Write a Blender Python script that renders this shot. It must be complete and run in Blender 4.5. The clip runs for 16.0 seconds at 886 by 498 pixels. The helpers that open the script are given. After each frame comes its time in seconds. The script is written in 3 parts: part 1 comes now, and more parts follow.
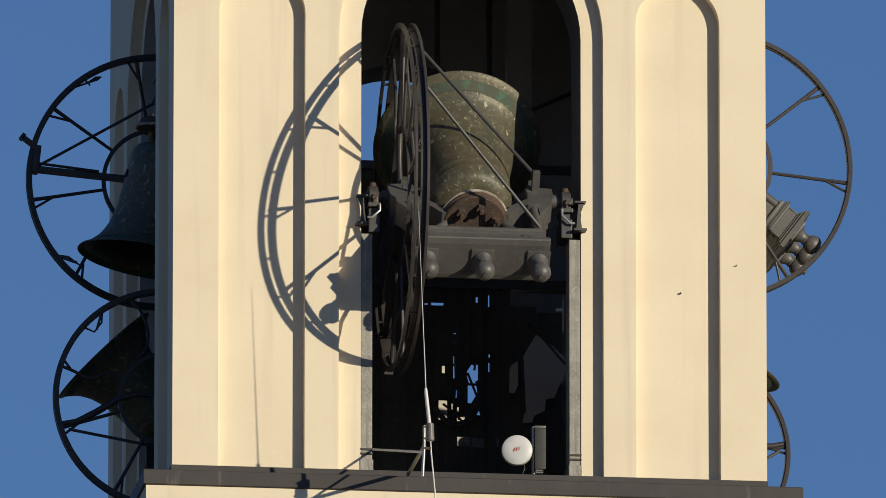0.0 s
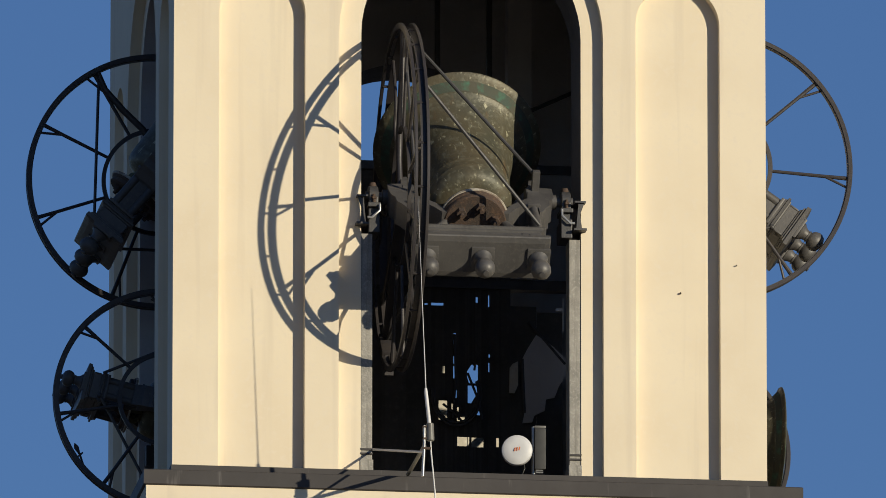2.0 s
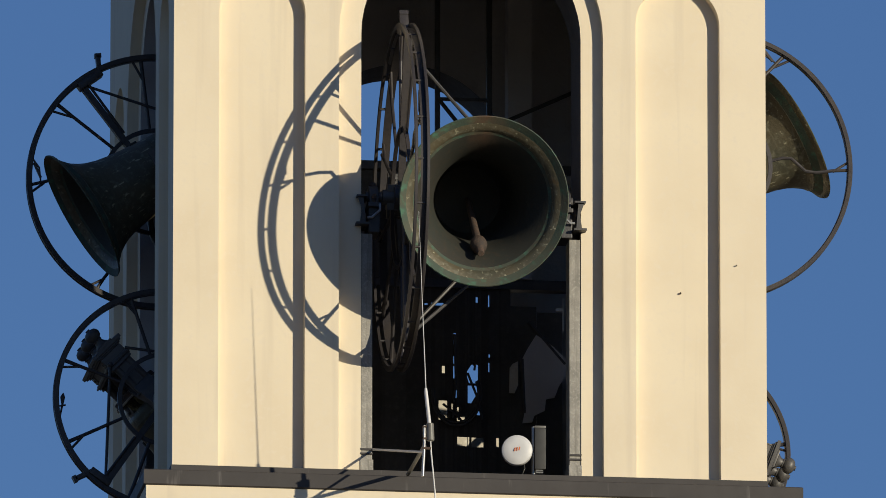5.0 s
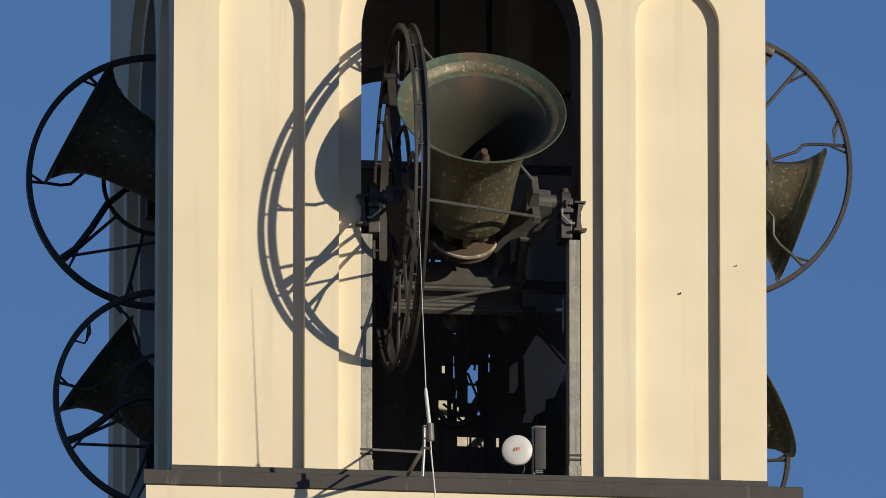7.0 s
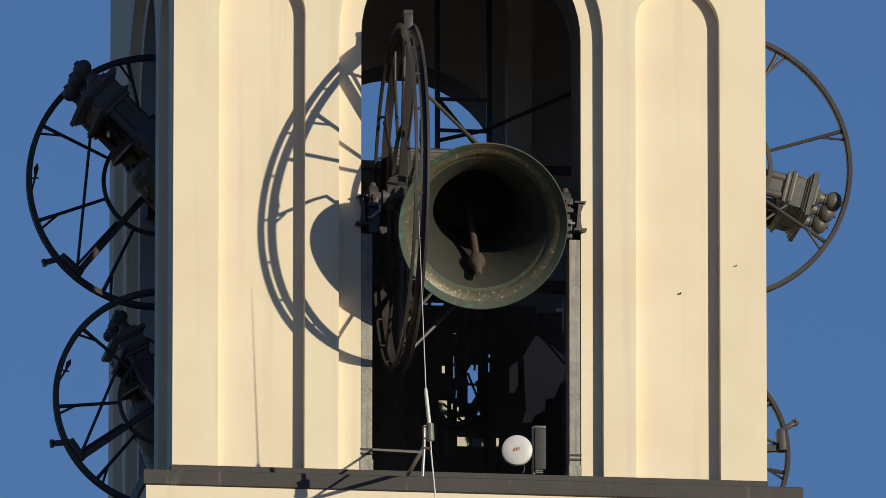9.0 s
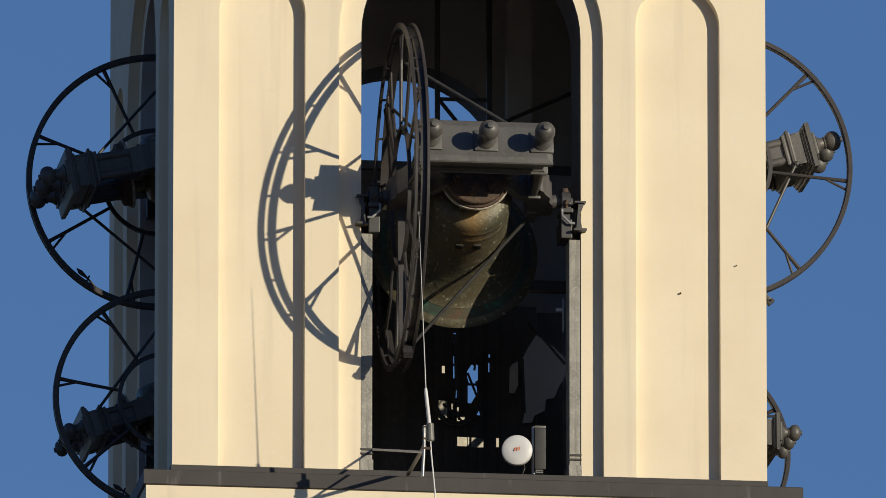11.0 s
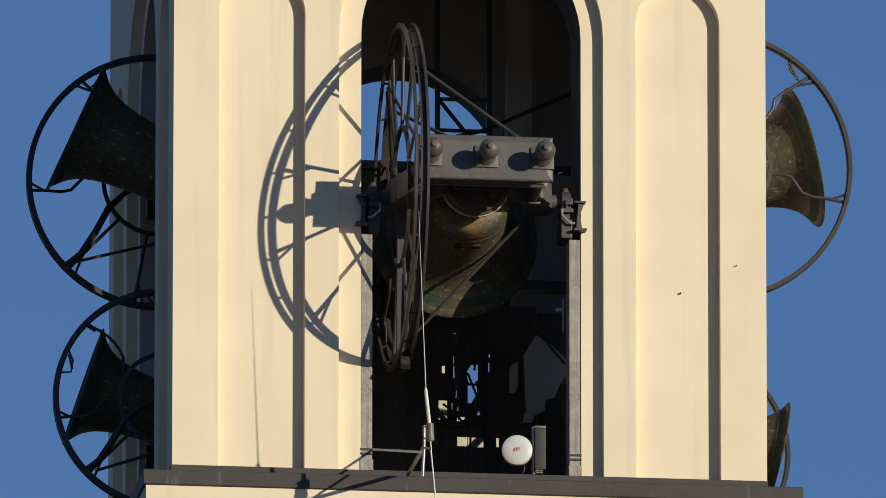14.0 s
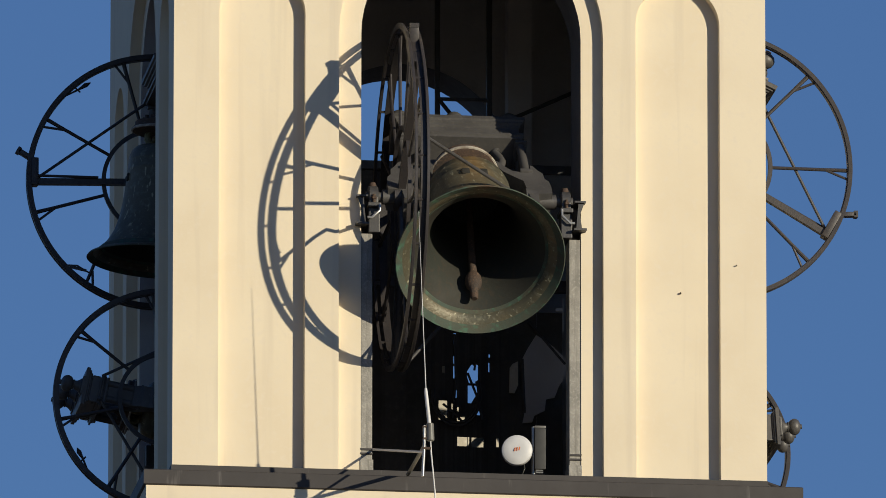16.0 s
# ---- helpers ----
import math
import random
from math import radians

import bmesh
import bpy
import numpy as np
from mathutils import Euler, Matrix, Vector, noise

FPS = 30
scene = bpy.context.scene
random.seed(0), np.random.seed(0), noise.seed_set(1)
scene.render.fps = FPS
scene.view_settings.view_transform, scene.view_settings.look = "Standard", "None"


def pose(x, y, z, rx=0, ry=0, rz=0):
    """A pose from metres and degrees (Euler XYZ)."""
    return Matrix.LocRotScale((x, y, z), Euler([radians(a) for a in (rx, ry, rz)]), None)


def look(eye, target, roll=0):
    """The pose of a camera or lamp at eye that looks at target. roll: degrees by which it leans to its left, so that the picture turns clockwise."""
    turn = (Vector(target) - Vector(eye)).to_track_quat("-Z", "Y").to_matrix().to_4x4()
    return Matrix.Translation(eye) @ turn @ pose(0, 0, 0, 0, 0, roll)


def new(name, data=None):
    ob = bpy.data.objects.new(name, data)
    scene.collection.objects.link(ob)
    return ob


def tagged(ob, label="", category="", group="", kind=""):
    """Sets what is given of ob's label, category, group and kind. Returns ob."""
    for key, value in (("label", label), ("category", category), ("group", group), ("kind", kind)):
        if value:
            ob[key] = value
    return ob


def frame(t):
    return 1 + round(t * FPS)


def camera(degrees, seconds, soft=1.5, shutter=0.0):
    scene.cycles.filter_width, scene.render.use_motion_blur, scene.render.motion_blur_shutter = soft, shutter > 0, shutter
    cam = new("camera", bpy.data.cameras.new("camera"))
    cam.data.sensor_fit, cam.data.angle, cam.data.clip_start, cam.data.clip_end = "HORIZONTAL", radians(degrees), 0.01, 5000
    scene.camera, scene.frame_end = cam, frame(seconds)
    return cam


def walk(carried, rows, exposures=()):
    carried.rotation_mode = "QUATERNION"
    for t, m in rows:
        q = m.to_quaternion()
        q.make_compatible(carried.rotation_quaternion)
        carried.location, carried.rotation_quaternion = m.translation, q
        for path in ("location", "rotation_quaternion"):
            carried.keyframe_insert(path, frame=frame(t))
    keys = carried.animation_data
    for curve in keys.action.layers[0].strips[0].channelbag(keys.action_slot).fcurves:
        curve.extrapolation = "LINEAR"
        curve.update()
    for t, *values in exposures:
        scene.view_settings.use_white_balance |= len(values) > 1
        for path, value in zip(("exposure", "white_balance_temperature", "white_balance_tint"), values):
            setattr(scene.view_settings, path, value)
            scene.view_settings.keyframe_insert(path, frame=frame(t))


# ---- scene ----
# the camera stands far off on the ground, with a long lens
cam = camera(3.105, 16.0, soft=0.75)
EYE, AIM = (-13.687, -105.461, -23.749), (-0.184, 0.0, 1.529)
walk(cam, [(0, look(EYE, AIM, 0.02)), (16, look(EYE, AIM, 0.02))])

# ---- world and sun ----
SUN_AZ, SUN_EL = 40.0, 10.5          # degrees to the right of the front wall's normal, and above the horizon
to_sun = Vector((math.sin(radians(SUN_AZ)) * math.cos(radians(SUN_EL)),
                 -math.cos(radians(SUN_AZ)) * math.cos(radians(SUN_EL)), math.sin(radians(SUN_EL))))
world = bpy.data.worlds.new("sky")
world.use_nodes = True
scene.world = world
wn, wl = world.node_tree.nodes, world.node_tree.links
sky = wn.new("ShaderNodeTexSky")
sky.sky_type = 'NISHITA'
sky.sun_disc = False
sky.sun_elevation = radians(SUN_EL)
sky.sun_rotation = radians(180 - SUN_AZ)
sky.altitude, sky.air_density, sky.dust_density, sky.ozone_density = 100, 1.0, 0.2, 3.0
tint = wn.new("ShaderNodeMix")          # the camera's deep rendering of blue
tint.data_type, tint.blend_type = 'RGBA', 'MULTIPLY'
tint.inputs[0].default_value = 1.0
tint.inputs[7].default_value = (0.525, 0.63, 0.90, 1)
wl.new(sky.outputs[0], tint.inputs[6])
wl.new(tint.outputs[2], wn["Background"].inputs[0])
wn["Background"].inputs[1].default_value = 0.10
sun = bpy.data.lights.new("sun", 'SUN')
sun.energy, sun.angle, sun.color = 4.05, radians(0.53), (0.985, 0.886, 0.668)
sun_ob = new("sun", sun)
sun_ob.matrix_world = look(to_sun * 50, (0, 0, 0))
scene.view_settings.exposure = 0.0


# ---- materials ----
def material(name, base, rough=0.6, metal=0.0, second=None, scale=4.0, third=None, fine=60.0, bump=0.1, bump_scale=90.0,
             streak=None, spread=(0.4, 0.65), rough_var=0.1, object_var=0.0):
    """Two scales of colour variation, vertical streaks where wanted, and fine relief."""
    m = bpy.data.materials.new(name)
    m.use_nodes = True
    n, l = m.node_tree.nodes, m.node_tree.links
    b = n["Principled BSDF"]
    tc = n.new("ShaderNodeTexCoord")

    def noise_at(sc, detail=6.0, stretch=None):
        t = n.new("ShaderNodeTexNoise")
        t.inputs["Scale"].default_value, t.inputs["Detail"].default_value = sc, detail
        if stretch:
            mp = n.new("ShaderNodeMapping")
            mp.inputs["Scale"].default_value = stretch
            l.new(tc.outputs["Object"], mp.inputs[0])
            l.new(mp.outputs[0], t.inputs[0])
        else:
            l.new(tc.outputs["Object"], t.inputs[0])
        return t.outputs["Fac"]

    def ramp(fac, a, c):
        r = n.new("ShaderNodeMapRange")
        r.inputs[1].default_value, r.inputs[2].default_value = a, c
        l.new(fac, r.inputs[0])
        return r.outputs[0]

    def mix(fac, a, c):
        x = n.new("ShaderNodeMix")
        x.data_type = 'RGBA'
        l.new(fac, x.inputs[0])
        for sock, v in ((x.inputs[6], a), (x.inputs[7], c)):
            if isinstance(v, tuple):
                sock.default_value = (*v, 1)
            else:
                l.new(v, sock)
        return x.outputs[2]

    col = base
    if second:
        col = mix(ramp(noise_at(scale), *spread), base, second)
    if third:
        col = mix(ramp(noise_at(fine, 8.0), 0.52, 0.72), col if not isinstance(col, tuple) else base, third)
    if streak:
        col = mix(ramp(noise_at(1.0, 5.0, streak[1]), streak[2], streak[3]), col, streak[0])
    if object_var:
        oi = n.new("ShaderNodeObjectInfo")
        hv = n.new("ShaderNodeHueSaturation")
        rr = n.new("ShaderNodeMapRange")
        rr.inputs[3].default_value, rr.inputs[4].default_value = 1 - object_var, 1 + object_var
        l.new(oi.outputs["Random"], rr.inputs[0])
        l.new(rr.outputs[0], hv.inputs["Value"])
        if isinstance(col, tuple):
            hv.inputs["Color"].default_value = (*col, 1)
        else:
            l.new(col, hv.inputs["Color"])
        col = hv.outputs[0]
    if isinstance(col, tuple):
        b.inputs["Base Color"].default_value = (*col, 1)
    else:
        l.new(col, b.inputs["Base Color"])
    b.inputs["Metallic"].default_value = metal
    rv = n.new("ShaderNodeMapRange")
    rv.inputs[3].default_value, rv.inputs[4].default_value = max(0.02, rough - rough_var), min(1, rough + rough_var)
    l.new(noise_at(fine * 0.5), rv.inputs[0])
    l.new(rv.outputs[0], b.inputs["Roughness"])
    if bump:
        bp = n.new("ShaderNodeBump")
        bp.inputs["Strength"].default_value, bp.inputs["Distance"].default_value = bump, 0.01
        l.new(noise_at(bump_scale, 8.0), bp.inputs["Height"])
        l.new(bp.outputs[0], b.inputs["Normal"])
    return m


PLASTER = material("cream_plaster", (0.80, 0.700, 0.537), 0.85, 0, (0.76, 0.655, 0.495), 1.9, (0.775, 0.680, 0.537), 22, 0.05, 35,
                   streak=((0.67, 0.58, 0.455), (8, 8, 0.4), 0.56, 0.80))
PLASTER.node_tree.nodes["Principled BSDF"].inputs["Specular IOR Level"].default_value = 0.15
PLASTER_IN = material("inner_plaster", (0.58, 0.56, 0.56), 0.9, 0, (0.51, 0.49, 0.49), 2.0, (0.55, 0.53, 0.53), 20, 0.3, 40)
LEAD = material("lead_sheet", (0.044, 0.039, 0.039), 0.65, 0.1, (0.053, 0.047, 0.046), 2.0, (0.048, 0.042, 0.041), 18, 0.06, 30,
                streak=((0.12, 0.11, 0.105), (16, 16, 1.5), 0.64, 0.74))
# plaster of the opening's reveals, with their shade put into the colour
SHADED_JAMB = material("shaded_jamb_plaster", (0.13, 0.118, 0.115), 0.85, 0, (0.105, 0.097, 0.095), 4.0, (0.15, 0.137, 0.13), 25, 0.3, 40)
CONCRETE = material("grey_concrete", (0.34, 0.32, 0.29), 0.85, 0, (0.24, 0.23, 0.21), 9.0, (0.42, 0.40, 0.36), 50, 0.4, 70,
                    streak=((0.20, 0.19, 0.17), (40, 40, 2.0), 0.55, 0.75))
IRON = material("dark_painted_iron", (0.068, 0.066, 0.068), 0.5, 0.15, (0.052, 0.050, 0.052), 8.0, (0.075, 0.068, 0.062), 45, 0.12, 80)
CASTING = material("grey_cast_iron", (0.105, 0.100, 0.098), 0.5, 0.2, (0.08, 0.076, 0.075), 6.0, (0.12, 0.112, 0.105), 40, 0.1, 70)
WHEEL_IRON = material("dark_wheel_iron", (0.044, 0.040, 0.044), 0.48, 0.15, (0.056, 0.048, 0.046), 7.0, (0.034, 0.031, 0.034), 45, 0.1, 80)
RUST = material("rusty_iron", (0.082, 0.052, 0.038), 0.85, 0.05, (0.055, 0.043, 0.037), 9.0, (0.14, 0.085, 0.055), 60, 0.4, 90)
STEEL = material("zinc_steel", (0.42, 0.42, 0.42), 0.4, 0.6, (0.32, 0.32, 0.33), 12.0, None, 60, 0.1, 90)
WHITE = material("white_plastic", (0.64, 0.635, 0.64), 0.45, 0, (0.57, 0.565, 0.57), 10.0, None, 60, 0.03, 60)
ORANGE = material("orange_print", (0.62, 0.16, 0.05), 0.5, 0, None, 5, None, 60, 0)
GREY_PLASTIC = material("grey_plastic", (0.16, 0.155, 0.14), 0.45, 0, (0.12, 0.115, 0.105), 14.0, None, 60, 0.05, 60)
DARK_PLASTIC = material("dark_plastic", (0.036, 0.036, 0.036), 0.65, 0, (0.028, 0.028, 0.028), 14.0, None, 60, 0.05, 60)
CABLE = material("black_cable", (0.02, 0.02, 0.02), 0.5, 0, None, 5, None, 60, 0)
PALE = material("pale_board", (0.62, 0.58, 0.50), 0.85, 0, (0.52, 0.48, 0.41), 6.0, (0.68, 0.64, 0.56), 30, 0.3, 40)
TIMBER = material("dark_timber", (0.078, 0.074, 0.072), 0.8, 0, (0.060, 0.057, 0.056), 5.0, (0.09, 0.085, 0.08), 30, 0.3, 40, object_var=0.2)
GROUND = material("dry_ground", (0.105, 0.085, 0.07), 0.95, 0, (0.06, 0.058, 0.04), 0.03, (0.12, 0.10, 0.08), 0.6, 0.1, 2.0)


def bronze():
    m = material("weathered_bronze", (0.118, 0.101, 0.064), 0.50, 0.2, (0.082, 0.080, 0.056), 3.5, (0.17, 0.165, 0.12), 26, 0.3, 45,
                 streak=((0.17, 0.105, 0.05), (9, 9, 0.8), 0.62, 0.80), rough_var=0.15)
    n, l = m.node_tree.nodes, m.node_tree.links
    b = n["Principled BSDF"]
    src = b.inputs["Base Color"].links[0].from_socket
    tc = n.new("ShaderNodeTexCoord")
    # pale runs left by the weather, long down the bell
    mp = n.new("ShaderNodeMapping")
    mp.inputs["Scale"].default_value = (38, 38, 14)
    l.new(tc.outputs["Object"], mp.inputs[0])
    t = n.new("ShaderNodeTexNoise")
    t.inputs["Scale"].default_value, t.inputs["Detail"].default_value = 1.0, 5.0
    l.new(mp.outputs[0], t.inputs[0])
    r = n.new("ShaderNodeMapRange")
    r.inputs[1].default_value, r.inputs[2].default_value, r.inputs[4].default_value = 0.62, 0.70, 0.85
    l.new(t.outputs["Fac"], r.inputs[0])
    x = n.new("ShaderNodeMix")
    x.data_type = 'RGBA'
    l.new(r.outputs[0], x.inputs[0])
    l.new(src, x.inputs[6])
    x.inputs[7].default_value = (0.42, 0.40, 0.28, 1)
    # rust that ran down the front of the waist from the crown bolts
    sep = n.new("ShaderNodeSeparateXYZ")
    l.new(tc.outputs["Object"], sep.inputs[0])
    wob = n.new("ShaderNodeTexNoise")
    wob.inputs["Scale"].default_value, wob.inputs["Detail"].default_value = 5.0, 5.0
    l.new(tc.outputs["Object"], wob.inputs[0])
    off = n.new("ShaderNodeMath")
    off.operation = 'MULTIPLY_ADD'
    off.inputs[1].default_value, off.inputs[2].default_value = 0.16, -0.08
    l.new(wob.outputs["Fac"], off.inputs[0])
    add = n.new("ShaderNodeMath")
    l.new(sep.outputs[0], add.inputs[0])
    l.new(off.outputs[0], add.inputs[1])
    ab = n.new("ShaderNodeMath")
    ab.operation = 'ABSOLUTE'
    l.new(add.outputs[0], ab.inputs[0])
    near = n.new("ShaderNodeMapRange")
    near.inputs[1].default_value, near.inputs[2].default_value, near.inputs[3].default_value, near.inputs[4].default_value = 0.02, 0.13, 0.8, 0.0
    l.new(ab.outputs[0], near.inputs[0])
    high = n.new("ShaderNodeMapRange")
    high.inputs[1].default_value, high.inputs[2].default_value = -0.42, 0.10
    l.new(sep.outputs[2], high.inputs[0])
    run = n.new("ShaderNodeMath")
    run.operation = 'MULTIPLY'
    l.new(near.outputs[0], run.inputs[0])
    l.new(high.outputs[0], run.inputs[1])
    front = n.new("ShaderNodeMapRange")
    front.inputs[1].default_value, front.inputs[2].default_value, front.inputs[3].default_value, front.inputs[4].default_value = -0.08, 0.0, 1.0, 0.12
    l.new(sep.outputs[1], front.inputs[0])
    only = n.new("ShaderNodeMath")
    only.operation = 'MULTIPLY'
    l.new(run.outputs[0], only.inputs[0])
    l.new(front.outputs[0], only.inputs[1])
    y = n.new("ShaderNodeMix")
    y.data_type = 'RGBA'
    l.new(only.outputs[0], y.inputs[0])
    l.new(x.outputs[2], y.inputs[6])
    y.inputs[7].default_value = (0.25, 0.15, 0.055, 1)
    l.new(y.outputs[2], b.inputs["Base Color"])
    return m


def rust_run(m, colour):
    """Rust that ran from the clapper's side of the lip."""
    n, l = m.node_tree.nodes, m.node_tree.links
    b = n["Principled BSDF"]
    src = b.inputs["Base Color"].links[0].from_socket
    tc = n.new("ShaderNodeTexCoord")
    sep = n.new("ShaderNodeSeparateXYZ")
    l.new(tc.outputs["Object"], sep.inputs[0])
    wob = n.new("ShaderNodeTexNoise")
    wob.inputs["Scale"].default_value, wob.inputs["Detail"].default_value = 9.0, 6.0
    l.new(tc.outputs["Object"], wob.inputs[0])
    off = n.new("ShaderNodeMath")
    off.operation = 'MULTIPLY_ADD'
    off.inputs[1].default_value, off.inputs[2].default_value = 0.22, -0.11
    l.new(wob.outputs["Fac"], off.inputs[0])
    add = n.new("ShaderNodeMath")
    l.new(sep.outputs[0], add.inputs[0])
    l.new(off.outputs[0], add.inputs[1])
    ab = n.new("ShaderNodeMath")
    ab.operation = 'ABSOLUTE'
    l.new(add.outputs[0], ab.inputs[0])
    near = n.new("ShaderNodeMapRange")
    near.inputs[1].default_value, near.inputs[2].default_value, near.inputs[3].default_value, near.inputs[4].default_value = 0.01, 0.12, 0.85, 0.0
    l.new(ab.outputs[0], near.inputs[0])
    far = n.new("ShaderNodeMapRange")
    far.inputs[1].default_value, far.inputs[2].default_value, far.inputs[3].default_value, far.inputs[4].default_value = -0.42, -0.30, 1.0, 0.0
    l.new(sep.outputs[1], far.inputs[0])
    only = n.new("ShaderNodeMath")
    only.operation = 'MULTIPLY'
    l.new(near.outputs[0], only.inputs[0])
    l.new(far.outputs[0], only.inputs[1])
    x = n.new("ShaderNodeMix")
    x.data_type = 'RGBA'
    l.new(only.outputs[0], x.inputs[0])
    l.new(src, x.inputs[6])
    x.inputs[7].default_value = (*colour, 1)
    l.new(x.outputs[2], b.inputs["Base Color"])


BRONZE = bronze()
BOARD = material("grey_board", (0.20, 0.175, 0.145), 0.85, 0, (0.15, 0.13, 0.11), 4.0, (0.24, 0.21, 0.175), 30, 0.3, 40, object_var=0.15)
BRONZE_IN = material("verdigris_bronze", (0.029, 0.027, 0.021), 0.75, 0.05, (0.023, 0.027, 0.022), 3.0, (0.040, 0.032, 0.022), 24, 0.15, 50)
PATINA = material("pale_patina", (0.23, 0.21, 0.11), 0.75, 0.05, (0.10, 0.095, 0.055), 14.0, (0.34, 0.32, 0.20), 50, 0.4, 60)
CRUST = material("pale_crust", (0.40, 0.36, 0.30), 0.9, 0, (0.22, 0.17, 0.13), 14.0, (0.50, 0.46, 0.40), 50, 0.4, 60)
VERDIGRIS = material("green_verdigris", (0.050, 0.075, 0.058), 0.8, 0.0, (0.075, 0.072, 0.050), 6.0, (0.060, 0.150, 0.100), 18, 0.2, 60)
rust_run(BRONZE_IN, (0.085, 0.05, 0.032))
rust_run(VERDIGRIS, (0.13, 0.075, 0.045))


# ---- mesh helpers ----
def part(name, bm, mat, parent=None, label="", smooth=True):
    me = bpy.data.meshes.new(name)
    bmesh.ops.recalc_face_normals(bm, faces=bm.faces[:])
    bm.to_mesh(me)
    bm.free()
    me.materials.append(mat)
    if smooth:
        me.shade_smooth()
        me.set_sharp_from_angle(angle=radians(38))
    ob = new(name, me)
    if parent:
        ob.parent = parent
    if label:
        tagged(ob, label)
    return ob


def thing(name, label, category, group="", m=None):
    ob = tagged(new(name), label, category, group)
    ob.empty_display_size = 0.1
    if m is not None:
        ob.matrix_basis = m
    return ob


def box(bm, c, size, m=None, bevel=0.0):
    r = bmesh.ops.create_cube(bm, size=1.0, matrix=Matrix.LocRotScale(c, None, size))
    vs = r["verts"]
    if bevel:
        es = list({e for v in vs for e in v.link_edges})
        o = bmesh.ops.bevel(bm, geom=es, offset=bevel, segments=2, affect='EDGES', profile=0.6)
        vs = list({v for f in o["faces"] for v in f.verts} | {v for v in vs if v.is_valid})
    if m is not None:
        bmesh.ops.transform(bm, matrix=m, verts=vs)
    return bm


def revolve(bm, profile, seg=32, m=None, closed=False):
    """A profile of (radius, height) turned about z."""
    rings = []
    m = m or Matrix()
    for r, z in profile:
        if r < 1e-6:
            rings.append([bm.verts.new(m @ Vector((0, 0, z)))])
        else:
            rings.append([bm.verts.new(m @ Vector((r * math.cos(a), r * math.sin(a), z)))
                          for a in (2 * math.pi * i / seg for i in range(seg))])
    pairs = list(zip(rings, rings[1:])) + ([(rings[-1], rings[0])] if closed else [])
    for a, b in pairs:
        for i in range(seg):
            j = (i + 1) % seg
            f = [a[i % len(a)], a[j % len(a)], b[j % len(b)], b[i % len(b)]]
            f = list(dict.fromkeys(f))
            if len(f) > 2:
                bm.faces.new(f)
    return bm


def tube(bm, pts, radius, seg=8, cap=True):
    """A round bar along the points; radius may be one number or one a point."""
    pts = [Vector(p) for p in pts]
    rad = radius if isinstance(radius, (list, tuple)) else [radius] * len(pts)
    rings, side = [], None
    for i, p in enumerate(pts):
        d = (pts[min(i + 1, len(pts) - 1)] - pts[max(i - 1, 0)]).normalized()
        if side is None:
            side = d.orthogonal().normalized()
        side = (side - d * side.dot(d)).normalized()
        up = d.cross(side)
        rings.append([bm.verts.new(p + (side * math.cos(a) + up * math.sin(a)) * rad[i])
                      for a in (2 * math.pi * k / seg for k in range(seg))])
    for a, b in zip(rings, rings[1:]):
        for i in range(seg):
            bm.faces.new((a[i], a[(i + 1) % seg], b[(i + 1) % seg], b[i]))
    if cap:
        bm.faces.new(rings[0])
        bm.faces.new(rings[-1])
    return bm


def bar(bm, a, b, w, h, up=(1, 0, 0), bevel=0.0):
    """A flat bar from a to b: w across, h along up."""
    a, b = Vector(a), Vector(b)
    d = (b - a).normalized()
    u = Vector(up)
    u = (u - d * u.dot(d)).normalized()
    s = d.cross(u)
    m = Matrix((s, u, d)).transposed().to_4x4()
    m.translation = (a + b) / 2
    return box(bm, (0, 0, 0), (w, h, (b - a).length), m, bevel)


def slab(bm, outline, y0, y1):
    """A plate of the outline (x, z), from y0 to y1."""
    lo = [bm.verts.new((x, y0, z)) for x, z in outline]
    hi = [bm.verts.new((x, y1, z)) for x, z in outline]
    k = len(lo)
    bm.faces.new(lo)
    bm.faces.new(hi[::-1])
    for i in range(k):
        bm.faces.new((lo[i], hi[i], hi[(i + 1) % k], lo[(i + 1) % k]))
    return bm


def arch(x0, x1, z0, spring, seg=28):
    """The outline of an arched opening: two jambs and a half circle."""
    c, r = (x0 + x1) / 2, (x1 - x0) / 2
    return [(x0, z0)] + [(c - r * math.cos(math.pi * i / seg), spring + r * math.sin(math.pi * i / seg)) for i in range(seg + 1)] + [(x1, z0)]


# ---- the tower ----
HALF, THICK, WALL_TOP = 2.0, 0.55, 4.30
PANEL_D, BAND_D = 0.085, 0.075
PANELS = [(-1.694, -1.113, 3.12), (1.119, 1.689, 3.12)]
BAND = (-0.885, 0.899, 3.01)
OPENING = (-0.727, 0.757, 3.02)


